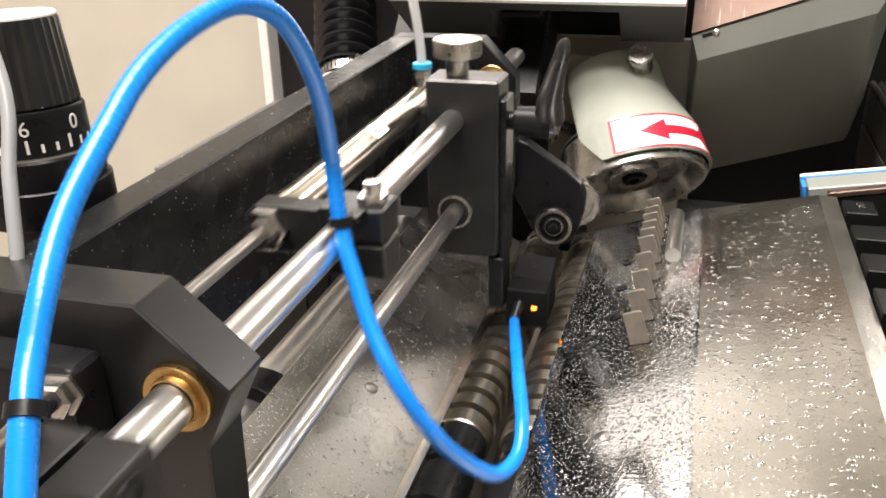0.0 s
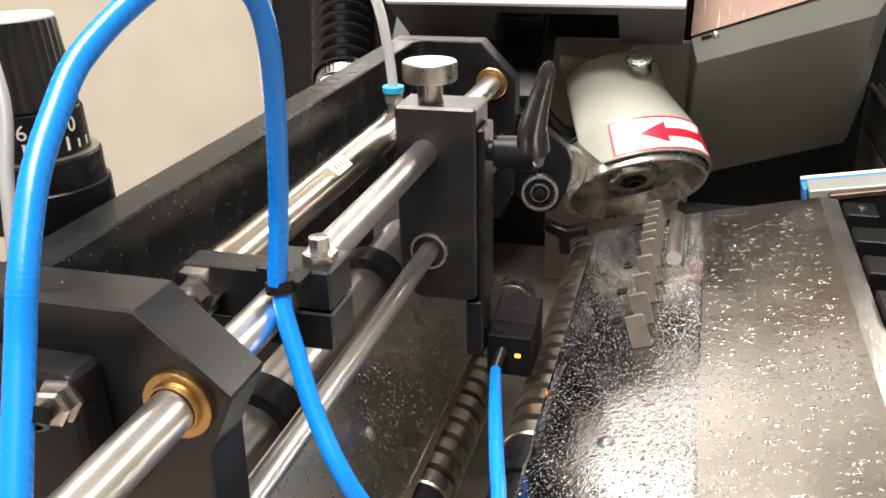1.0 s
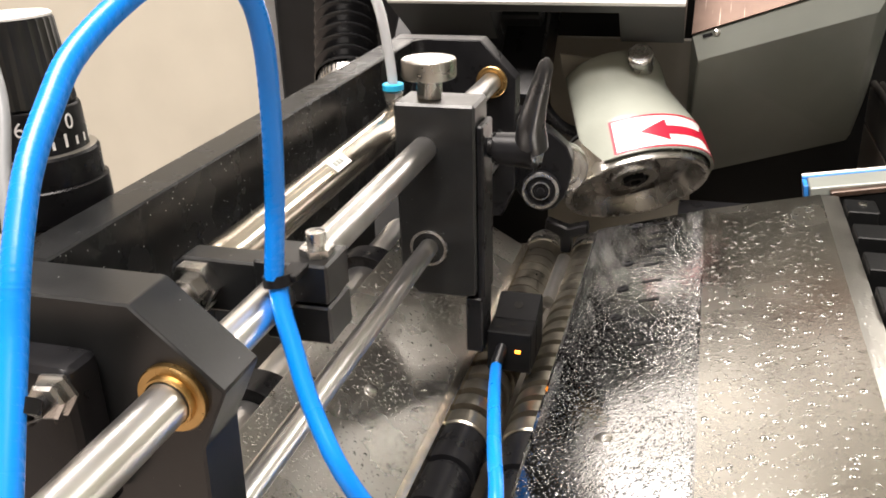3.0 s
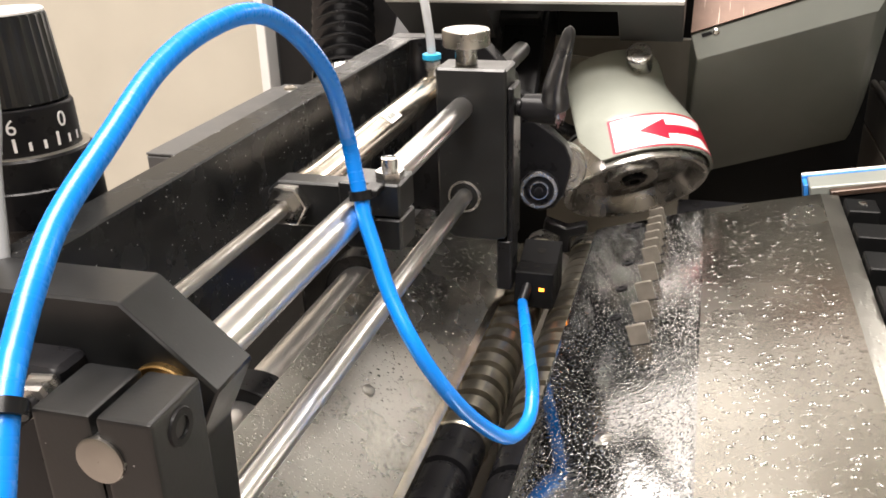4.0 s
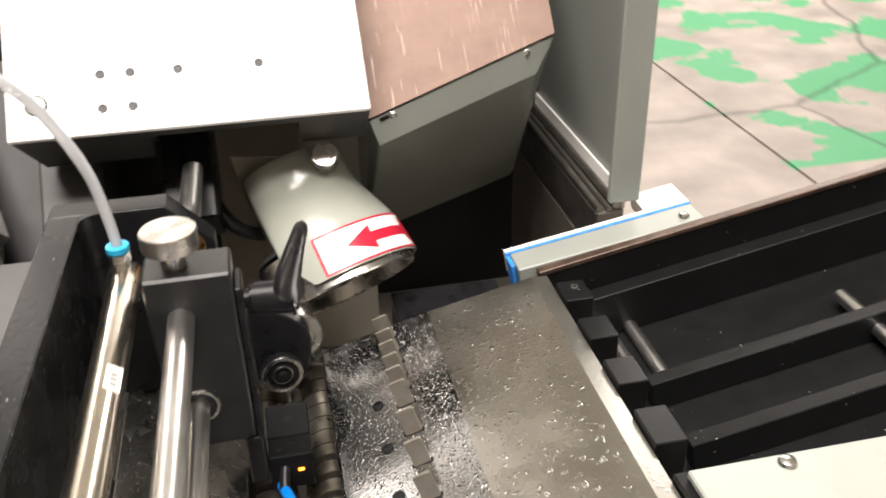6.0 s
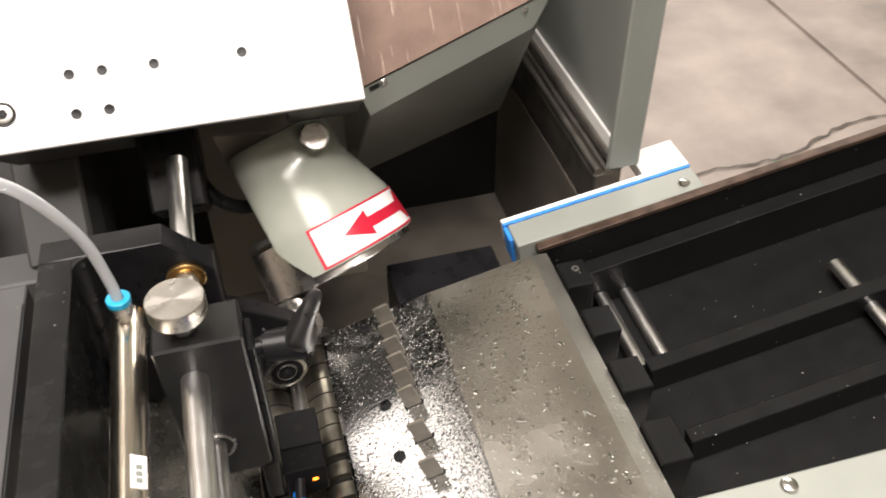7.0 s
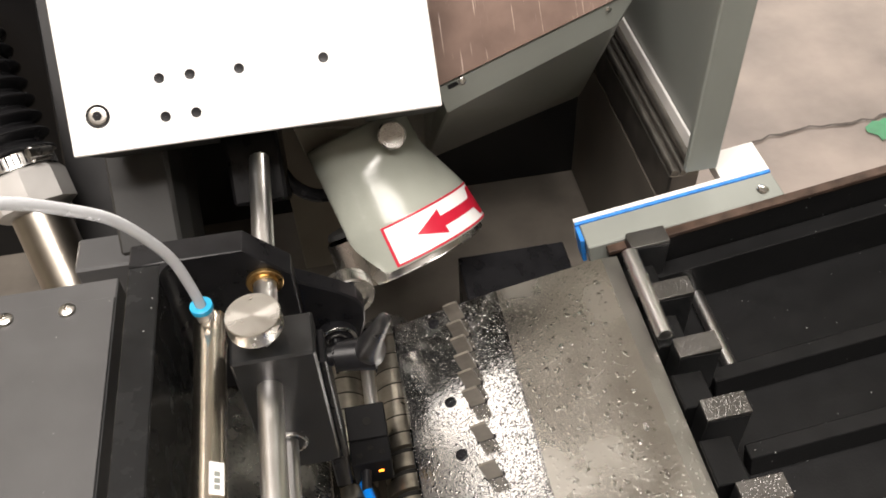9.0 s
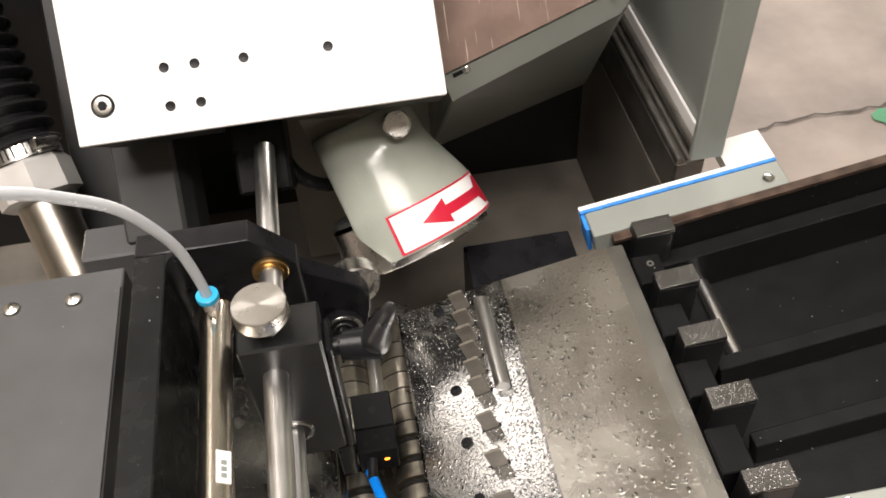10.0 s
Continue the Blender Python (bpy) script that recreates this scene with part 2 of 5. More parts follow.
def floor_material():
    m = mat("worn_concrete", (0.31, 0.265, 0.238), 0.6, 0.0, 0.30, 5.0, 0.3, 40, 0.004)
    nt = m.node_tree
    b = nt.nodes["Principled BSDF"]
    base = b.inputs["Base Color"].links[0].from_socket
    tc = nt.nodes.new("ShaderNodeTexCoord")
    n = nt.nodes.new("ShaderNodeTexNoise")
    n.inputs["Scale"].default_value, n.inputs["Detail"].default_value = 3.4, 8
    nt.links.new(tc.outputs["Object"], n.inputs["Vector"])
    r = nt.nodes.new("ShaderNodeMapRange")
    r.inputs["From Min"].default_value, r.inputs["From Max"].default_value = 0.50, 0.53
    nt.links.new(n.outputs["Fac"], r.inputs["Value"])
    sx = nt.nodes.new("ShaderNodeSeparateXYZ")
    nt.links.new(tc.outputs["Object"], sx.inputs[0])
    east = nt.nodes.new("ShaderNodeMath")
    east.operation = "GREATER_THAN"
    east.inputs[1].default_value = 1.62
    nt.links.new(sx.outputs["X"], east.inputs[0])
    both = nt.nodes.new("ShaderNodeMath")
    both.operation = "MULTIPLY"
    nt.links.new(r.outputs[0], both.inputs[0])
    north = nt.nodes.new("ShaderNodeMath")
    north.operation = "GREATER_THAN"
    north.inputs[1].default_value = 1.80
    nt.links.new(sx.outputs["Y"], north.inputs[0])
    field = nt.nodes.new("ShaderNodeMath")
    field.operation = "MULTIPLY"
    nt.links.new(east.outputs[0], field.inputs[0])
    nt.links.new(north.outputs[0], field.inputs[1])
    nt.links.new(field.outputs[0], both.inputs[1])
    mix = nt.nodes.new("ShaderNodeMix")
    mix.data_type = "RGBA"
    nt.links.new(both.outputs[0], mix.inputs["Factor"])
    nt.links.new(base, mix.inputs["A"])
    mix.inputs["B"].default_value = (0.06, 0.30, 0.13, 1)
    # cracks
    v = nt.nodes.new("ShaderNodeTexVoronoi")
    v.feature = "DISTANCE_TO_EDGE"
    v.inputs["Scale"].default_value = 0.45
    wn2 = nt.nodes.new("ShaderNodeTexNoise")
    wn2.inputs["Scale"].default_value = 3.0
    nt.links.new(tc.outputs["Object"], wn2.inputs["Vector"])
    vadd = nt.nodes.new("ShaderNodeMix")
    vadd.data_type = "VECTOR"
    vadd.inputs["Factor"].default_value = 0.12
    nt.links.new(tc.outputs["Object"], vadd.inputs["A"])
    nt.links.new(wn2.outputs["Color"], vadd.inputs["B"])
    nt.links.new(vadd.outputs["Result"], v.inputs["Vector"])
    cr = nt.nodes.new("ShaderNodeMapRange")
    cr.inputs["From Min"].default_value, cr.inputs["From Max"].default_value = 0.0, 0.008
    cr.inputs["To Min"].default_value, cr.inputs["To Max"].default_value = 0.45, 1.0
    nt.links.new(v.outputs["Distance"], cr.inputs["Value"])
    mul = nt.nodes.new("ShaderNodeMix")
    mul.data_type, mul.blend_type = "RGBA", "MULTIPLY"
    mul.inputs["Factor"].default_value = 1
    nt.links.new(mix.outputs["Result"], mul.inputs["A"])
    nt.links.new(cr.outputs[0], mul.inputs["B"])
    nt.links.new(mul.outputs["Result"], b.inputs["Base Color"])
    return m


FLOOR = floor_material()

# ---- mesh helpers ----


def frame_of(d):
    d = Vector(d).normalized()
    q = d.to_track_quat("Z", "Y")
    return q.to_matrix().to_4x4()


def add_box(bm, lo, hi, bevel=0.0008, m=None, seg=1):
    r = bmesh.ops.create_cube(bm, size=1)
    vs = r["verts"]
    c = [(a + b) / 2 for a, b in zip(lo, hi)]
    s = [abs(b - a) for a, b in zip(lo, hi)]
    for v in vs:
        v.co = Vector((v.co.x * s[0] + c[0], v.co.y * s[1] + c[1], v.co.z * s[2] + c[2]))
        if m is not None:
            v.co = m @ v.co
    if bevel:
        es = list({e for v in vs for e in v.link_edges})
        bmesh.ops.bevel(bm, geom=es, offset=bevel, segments=seg, affect="EDGES", profile=0.6)


def add_cyl(bm, a, b, r, r2=None, seg=24, bevel=0.0, caps=True):
    a, b = Vector(a), Vector(b)
    res = bmesh.ops.create_cone(bm, cap_ends=caps, segments=seg, radius1=r, radius2=r if r2 is None else r2, depth=(b - a).length)
    m = Matrix.Translation((a + b) / 2) @ frame_of(b - a)
    vs = res["verts"]
    for v in vs:
        v.co = m @ v.co
    if bevel:
        es = [e for e in {e for v in vs for e in v.link_edges} if len(e.link_faces) == 2 and any(len(f.verts) > 4 for f in e.link_faces)]
        bmesh.ops.bevel(bm, geom=es, offset=bevel, segments=2, affect="EDGES")


def add_lathe(bm, origin, axis, profile, seg=40, close=False):
    """profile: (distance along the axis, radius) pairs."""
    m = Matrix.Translation(origin) @ frame_of(axis)
    rings = []
    for s, r in profile:
        rings.append([bm.verts.new(m @ Vector((r * math.cos(2 * math.pi * k / seg), r * math.sin(2 * math.pi * k / seg), s))) for k in range(seg)])
    for p, q in zip(rings, rings[1:]):
        for k in range(seg):
            bm.faces.new((p[k], p[(k + 1) % seg], q[(k + 1) % seg], q[k]))
    if close:
        bm.faces.new(list(reversed(rings[0])))
        bm.faces.new(rings[-1])


def add_prism(bm, pts, y0, y1, axis="y", bevel=0.0008, m=None):
    """Extrudes an outline: pts are (x, z) for axis y, (y, z) for axis x, (x, y) for axis z."""
    def at(p, d):
        c = {"y": (p[0], d, p[1]), "x": (d, p[0], p[1]), "z": (p[0], p[1], d)}[axis]
        return Vector(c) if m is None else m @ Vector(c)
    a = [bm.verts.new(at(p, y0)) for p in pts]
    b = [bm.verts.new(at(p, y1)) for p in pts]
    fs = [bm.faces.new(a), bm.faces.new(list(reversed(b)))]
    for k in range(len(pts)):
        fs.append(bm.faces.new((a[k], b[k], b[(k + 1) % len(pts)], a[(k + 1) % len(pts)])))
    bmesh.ops.recalc_face_normals(bm, faces=fs)
    if bevel:
        es = list({e for f in fs for e in f.edges})
        bmesh.ops.bevel(bm, geom=es, offset=bevel, segments=1, affect="EDGES")


def smooth_path(pts, n):
    """n + 1 evenly spaced points on a spline through pts."""
    p = [Vector(q) for q in pts]
    p = [2 * p[0] - p[1]] + p + [2 * p[-1] - p[-2]]
    fine = []
    for k in range(1, len(p) - 2):
        for j in range(24):
            t = j / 24
            a, b, c, d = p[k - 1], p[k], p[k + 1], p[k + 2]
            fine.append(0.5 * ((2 * b) + (c - a) * t + (2 * a - 5 * b + 4 * c - d) * t * t + (3 * b - a - 3 * c + d) * t ** 3))
    fine.append(p[-2])
    acc = [0.0]
    for u, v in zip(fine, fine[1:]):
        acc.append(acc[-1] + (v - u).length)
    out, j = [], 0
    for k in range(n + 1):
        s = acc[-1] * k / n
        while j < len(acc) - 2 and acc[j + 1] < s:
            j += 1
        f = (s - acc[j]) / max(1e-9, acc[j + 1] - acc[j])
        out.append(fine[j].lerp(fine[j + 1], min(1, f)))
    return out


def add_tube(bm, pts, r, n=60, seg=14):
    path = smooth_path(pts, n)
    up = Vector((0.3, 0.2, 1)).normalized()
    rings = []
    for k, c in enumerate(path):
        d = (path[min(k + 1, n)] - path[max(k - 1, 0)]).normalized()
        side = d.cross(up)
        if side.length < 1e-3:
            side = d.cross(Vector((1, 0, 0)))
        side.normalize()
        up = side.cross(d).normalized()
        rk = r(k / n) if callable(r) else r
        rings.append([bm.verts.new(c + rk * (math.cos(2 * math.pi * j / seg) * side + math.sin(2 * math.pi * j / seg) * up)) for j in range(seg)])
    for p, q in zip(rings, rings[1:]):
        for j in range(seg):
            bm.faces.new((p[j], p[(j + 1) % seg], q[(j + 1) % seg], q[j]))
    bm.faces.new(list(reversed(rings[0])))
    bm.faces.new(rings[-1])


def flat_smooth(me, angle=35):
    for p in me.polygons:
        p.use_smooth = True
    me.set_sharp_from_angle(angle=radians(angle))


def thing(name, loc, label, category, group="", kind=""):
    ob = new(name)
    ob.location = loc
    ob.empty_display_size = 0.01
    bpy.context.view_layer.update()
    return tagged(ob, label, category, group, kind)


def base_of(ob):
    p = Vector((0, 0, 0))
    while ob is not None:
        p = p + ob.location
        ob = ob.parent
    return p


def part(name, bm, material, parent=None, label="", origin=None, recalc=True):
    """Links a bmesh, built in the place's own coordinates, as one mesh under a thing or part."""
    if recalc:
        bmesh.ops.recalc_face_normals(bm, faces=bm.faces[:])
    above = base_of(parent) if parent is not None else Vector((0, 0, 0))
    o = Vector(origin) if origin is not None else above
    bmesh.ops.translate(bm, verts=bm.verts[:], vec=-o)
    me = bpy.data.meshes.new(name)
    bm.to_mesh(me)
    bm.free()
    me.materials.append(material)
    flat_smooth(me)
    ob = new(name, me)
    ob.parent = parent
    ob.location = o - above
    wn_mod = ob.modifiers.new("weighted", "WEIGHTED_NORMAL")
    wn_mod.keep_sharp, wn_mod.weight = True, 80
    if label:
        ob["label"] = label
    return ob


def single(name, bm, material, label, category, group="", kind="", origin=(0, 0, 0)):
    return tagged(part(name, bm, material, None, "", origin), label, category, group, kind)


def bmn():
    return bmesh.new()


# ---- the setting ----
PL_L, PL_B, PL_R = (0.065, -0.1120), (0.135, -0.0909), (0.2127, -0.0733)


def plate_z(x):
    a, b = (PL_L, PL_B) if x < PL_B[0] else (PL_B, PL_R)
    return a[1] + (x - a[0]) * (b[1] - a[1]) / (b[0] - a[0])


bm = bmn()
add_box(bm, (-6, -6, -1.0), (1.625, 10, -0.95), 0)
add_box(bm, (1.640, -6, -1.0), (8, 10, -0.95), 0)
add_box(bm, (1.60, -6, -1.02), (1.66, 10, -0.958), 0)
single("floor", bm, FLOOR, "worn concrete workshop floor with flaking green paint", "floor", kind="structure")
bm = bmn()
add_box(bm, (-6, 9.8, -0.95), (8, 10, 3.2), 0)
single("wall_north", bm, GREY, "plain grey workshop wall", "wall", kind="structure")
bm = bmn()
add_box(bm, (-6, -6, -0.95), (8, -5.8, 3.2), 0)
single("wall_south", bm, BEIGE, "plain beige workshop wall", "wall", kind="structure")
bm = bmn()
add_box(bm, (-6, -5.8, -0.95), (-5.8, 9.8, 3.2), 0)
single("wall_west", bm, BEIGE, "plain beige workshop wall", "wall", kind="structure")
bm = bmn()
add_box(bm, (7.8, -5.8, -0.95), (8, 9.8, 3.2), 0)
single("wall_east", bm, BEIGE, "plain beige workshop wall", "wall", kind="structure")
bm = bmn()
add_box(bm, (-6, -6, 3.2), (8, 10, 3.3), 0)
single("ceiling", bm, WHITE, "plain white workshop ceiling", "ceiling", kind="structure")

GREENP = mat("green_floor_paint", (0.05, 0.29, 0.13), 0.5, 0.0, 0.2, 30)
CRACK = mat("crack_dirt", (0.10, 0.085, 0.075), 0.8, 0.0, 0.3, 60)
bm = bmn()
rnd = random.Random(4)
ring = [bm.verts.new((1.262 + 0.060 * (0.7 + 0.5 * rnd.random()) * math.cos(k * math.pi / 9), 1.025 + 0.045 * (0.7 + 0.5 * rnd.random()) * math.sin(k * math.pi / 9), -0.946)) for k in range(18)]
bm.faces.new(ring)
single("floor_paint_spot", bm, GREENP, "flaked green paint spot on the concrete", "floor paint", kind="structure")
bm = bmn()
last = None
for k in range(31):
    f = k / 30
    x = 0.86 + 0.74 * f
    y = 1.02 + 0.13 * f + 0.018 * math.sin(9 * f) + 0.012 * (rnd.random() - 0.5)
    w = 0.0035 * (0.5 + rnd.random())
    cur = (bm.verts.new((x, y - w, -0.946)), bm.verts.new((x, y + w, -0.946)))
    if last:
        bm.faces.new((last[0], cur[0], cur[1], last[1]))
    last = cur
single("floor_crack", bm, CRACK, "thin crack in the concrete floor", "crack", kind="structure")

# machine bed and sump under everything
bm = bmn()
add_box(bm, (-0.34, -0.40, -0.95), (0.285, 0.36, -0.24), 0.004)
single("base_cabinet", bm, SUMP, "dark grey painted machine cabinet standing on the floor", "cabinet", origin=(0, 0, -0.95))

# beige side panel and dark column
bm = bmn()
add_box(bm, (-0.95, 0.42, -0.95), (-0.285, 0.44, 0.75), 0.002)
t = thing("machine_enclosure", (-0.6, 0.43, -0.95), "cream painted sheet metal enclosure panel with white edge", "panel")
part("sheet", bm, BEIGE, t)
bm = bmn()
add_box(bm, (-0.309, 0.285, -0.95), (-0.299, 0.345, 0.75), 0.001)
part("edge_trim", bm, WHITE, t, "white edge strip")
bm = bmn()
add_box(bm, (-0.298, 0.302, -0.95), (0.30, 0.36, 0.125), 0.004)
single("machine_column", bm, DARKP, "black painted machine column", "machine column", origin=(0, 0.33, -0.95))

# inclined head with the white plate
NW = Vector((0, -0.733, 0.680))
UP45 = Vector((0, 0.680, 0.733))
OW = Vector((0.008, 0.0793, 0.0375))
MW = Matrix(((1, 0, 0, OW.x), (0, UP45.y, NW.y, OW.y), (0, UP45.z, NW.z, OW.z), (0, 0, 0, 1)))
head = thing("grinding_unit", OW, "inclined steel grinding head with white cover plate", "grinding head")
bm = bmn()
HX = 0.104
add_prism(bm, [(-HX, -0.004), (HX, -0.004), (HX, -0.048), (0.060, -0.048), (0.060, -0.013), (-0.030, -0.013), (-0.030, -0.048), (-HX + 0.008, -0.048)], 0.0005, 0.30, "y", 0.0006, MW)
part("body", bm, GREYD, head, "dark grey steel block with a recess")
bm = bmn()
add_box(bm, (-HX, 0, -0.004), (HX, 0.30, 0), 0.0006, MW)
part("cover_plate", bm, WHITE, head, "glossy white cover plate")
for hx, hv in ((-0.051, 0.037), (-0.051, 0.0155), (-0.034, 0.037), (-0.034, 0.0155), (-0.0067, 0.0365), (0.0408, 0.0362)):
    bm = bmn()
    add_lathe(bm, MW @ Vector((hx, hv, 0)), NW, [(0.0001, 0.0029), (0.0004, 0.0027), (0.0003, 0.0018), (0.0003, 0.0001)], 20)
    part("tapped_hole", bm, BLACKS, head)
bm = bmn()
add_lathe(bm, MW @ Vector((-0.0874, 0.0207, 0)), NW, [(0.0001, 0.0066), (0.0004, 0.0064), (0.0003, 0.0050)], 28)
part("counterbore", bm, BLACKS, head)
bm = bmn()
add_lathe(bm, MW @ Vector((-0.0874, 0.0207, 0)), NW, [(-0.002, 0.0052), (0.0008, 0.0052), (0.0012, 0.0046), (0.0012, 0.0026), (-0.002, 0.0024), (-0.002, 0.0001)], 28)
cs = part("cap_screw", bm, TRACK, head)
bm = bmn()
add_lathe(bm, MW @ Vector((-0.0874, 0.0207, 0)), NW, [(0.0012, 0.0027), (0.0014, 0.0025), (0.0014, 0.0001)], 6)
part("hex_socket", bm, BLACKS, cs)
bm = bmn()
add_box(bm, (-0.034, 0.02, -0.075), (0.0, 0.2, -0.0482), 0.002, MW)
part("slide_block", bm, BLACK, head)
bm = bmn()
add_prism(bm, [(-0.104, -0.058), (-0.066, -0.058), (-0.060, -0.075), (-0.060, -0.115), (-0.098, -0.115)], -0.060, 0.22, "y", 0.002, MW)
part("slide_rail", bm, GREYD, head, "dark grey slide rail")
bm = bmn()
add_box(bm, (-0.030, -0.040, -0.105), (0.004, 0.10, -0.060), 0.002, MW)
part("slide_nut", bm, BLACKS, head, "oily black slide nut")

bm = bmn()
add_box(bm, (-0.135, 0.098, -0.24), (-0.055, 0.128, -0.070), 0.0015)
single("slide_pedestal", bm, TABLE, "dark grey machined pedestal under the grinding head", "pedestal", origin=(-0.095, 0.113, -0.24))

# motor with cup wheel
MA = Vector((-0.304, 0.618, 0.725)).normalized()
MC = Vector((0.0862, 0.0905, -0.092))
motor = thing("grinding_motor", MC + MA * 0.05, "grey painted tilted grinding motor with cup wheel and red arrow sticker", "motor")
ME1 = Vector((0, 0, 1)).cross(MA).normalized()
ME2 = MA.cross(ME1)
SHELL = [(0.0, 0.0562), (0.029, 0.0528), (0.060, 0.0405), (0.066, 0.0388), (0.086, 0.0380), (0.0895, 0.0366), (0.0910, 0.033), (0.0915, 0.002)]


def shell_r(s):
    for (a, ra), (b, rb) in zip(SHELL, SHELL[1:]):
        if s <= b:
            return ra + (rb - ra) * (s - a) / (b - a)
    return SHELL[-1][1]


CUT0, CUT1, CUTS = radians(49), radians(27), 0.030


def shell_low(a):
    """The lower rim of the shroud, cut away slantwise on one side."""
    a = (a + math.pi) % (2 * math.pi) - math.pi
    if a > CUT0 or a < radians(-150):
        return 0.0
    return CUTS * min(1.0, (CUT0 - a) / (CUT0 - CUT1))


FLAT = (Vector((-1, 0, 0)) - MA * Vector((-1, 0, 0)).dot(MA)).normalized()
bm = bmn()
NS, NR = 96, 24
for off in (0.0, -0.0022):
    grid = []
    for j in range(NR + 1):
        ring = []
        for k in range(NS):
            a = 2 * math.pi * k / NS
            lo = shell_low(a)
            sv = lo + (0.0914 - lo) * (1 - (1 - j / NR) ** 1.5)
            r = shell_r(sv) + off
            rad = r * (math.cos(a) * ME1 + math.sin(a) * ME2)
            over = rad.dot(FLAT) - 0.0335 - off
            if over > 0:
                rad = rad - FLAT * over
            ring.append(bm.verts.new(MC + MA * sv + rad))
        grid.append(ring)
    for p, q in zip(grid, grid[1:]):
        for k in range(NS):
            bm.faces.new((p[k], p[(k + 1) % NS], q[(k + 1) % NS], q[k]))
    if off == 0.0:
        outer = grid[0]
    else:
        for k in range(NS):
            bm.faces.new((outer[k], outer[(k + 1) % NS], grid[0][(k + 1) % NS], grid[0][k]))
shroud = part("shroud", bm, MOTOR, motor, "grey painted shroud")
bm = bmn()
add_lathe(bm, MC, MA, [(0.028, 0.0495), (-0.0045, 0.0525), (-0.0055, 0.0515), (-0.0055, 0.0490), (-0.004, 0.0478), (0.006, 0.0440), (0.0085, 0.0425), (0.0085, 0.0200), (0.004, 0.0190), (0.0025, 0.0175), (0.0025, 0.0105), (0.006, 0.0100), (0.006, 0.0001)], 72)
part("cup_wheel", bm, STEEL, motor, "bare steel cup wheel")
bm = bmn()
add_lathe(bm, MC, MA, [(0.0061, 0.0088), (0.001, 0.0088), (0.0002, 0.0080), (0.0002, 0.0045), (0.003, 0.0042), (0.003, 0.0001)], 6)
part("hub_nut", bm, BLACKS, motor)
bm = bmn()
add_lathe(bm, MC, MA, [(0.031, 0.0480), (0.034, 0.0462), (0.038, 0.001)], 48)
part("guard_liner", bm, GREYD, motor)


def on_cone(theta, s, lift=0.0003):
    """A point on the shroud's skin: theta round the axis, s along it."""
    return MC + MA * s + (shell_r(s) + lift) * (math.cos(theta) * ME1 + math.sin(theta) * ME2)


def theta_of(p):
    d = Vector(p) - MC
    return math.atan2(d.dot(ME2), d.dot(ME1)), d.dot(MA)


T0 = theta_of((0.0700, 0.0545, -0.049))[0]
T1 = theta_of((0.1362, 0.1087, -0.0719))[0]
if T1 < T0:
    T1 += 2 * math.pi
S0, S1 = 0.001, 0.0275


def patch(bm, outline, lift, n=24):
    """A flat outline in sticker units (u 0..1 round, v 0..1 up) laid on the shroud in strips."""
    us = sorted({u for u, v in outline})
    cuts = sorted(set(us) | {us[0] + (us[-1] - us[0]) * k / n for k in range(n + 1)})

    def span(u):
        vs = []
        for (ua, va), (ub, vb) in zip(outline, outline[1:] + outline[:1]):
            if abs(ua - ub) < 1e-9:
                continue
            if min(ua, ub) - 1e-9 <= u <= max(ua, ub) + 1e-9:
                vs.append(va + (vb - va) * (u - ua) / (ub - ua))
        return min(vs), max(vs)
    for a, b in zip(cuts, cuts[1:]):
        e = (b - a) * 1e-3
        (a0, a1), (b0, b1) = span(a + e), span(b - e)
        q = [on_cone(T0 + (T1 - T0) * u, S0 + (S1 - S0) * v, lift) for u, v in ((a, a0), (b, b0), (b, b1), (a, a1))]
        vs = [bm.verts.new(p) for p in q]
        bm.faces.new(vs)


bm = bmn()
patch(bm, [(0, 0), (1, 0), (1, 1), (0, 1)], 0.0003)
part("sticker", bm, LABEL, shroud, "white sticker with a red double arrow")
bm = bmn()
for o in ([(0, 0), (1, 0), (1, 0.05), (0, 0.05)], [(0, 0.95), (1, 0.95), (1, 1), (0, 1)], [(0, 0.05), (0.02, 0.05), (0.02, 0.95), (0, 0.95)], [(0.98, 0.05), (1, 0.05), (1, 0.95), (0.98, 0.95)]):
    patch(bm, o, 0.0006, 12)
part("sticker_border", bm, RED, shroud, "red printed border")
bm = bmn()
patch(bm, [(0.2, 0.5), (0.4, 0.18), (0.4, 0.37), (0.74, 0.37), (0.80, 0.12), (0.955, 0.12), (0.91, 0.5), (0.955, 0.88), (0.80, 0.88), (0.74, 0.63), (0.4, 0.63), (0.4, 0.82)], 0.0006, 40)
part("arrow_print", bm, RED, shroud, "red printed double arrow")
MS = Vector((0.0830, 0.1085, -0.0030))
bm = bmn()
add_lathe(bm, MS, NW, [(-0.016, 0.0090), (0.002, 0.0090), (0.0030, 0.008), (0.0030, 0.0001)], 28)
part("clamp_screw", bm, STEEL, motor, "bare steel clamp screw")
bm = bmn()
tri3 = [Vector((0.0215, 0.1330, -0.0080)), Vector((0.0655, 0.1330, -0.0135)), Vector((0.0265, 0.1330, -0.0305))]
add_prism(bm, [(p.x, p.z) for p in tri3], 0.1330, 0.1360, "y", 0.0004)
part("clamp_lug", bm, SCREEN, motor, "dull clamp plate")

bm = bmn()
add_box(bm, (0.000, 0.225, -0.24), (0.125, 0.232, -0.012), 0.001)
single("inner_screen", bm, SCREEN, "dull cream painted inner splash screen", "splash screen", origin=(0.06, 0.228, -0.24))

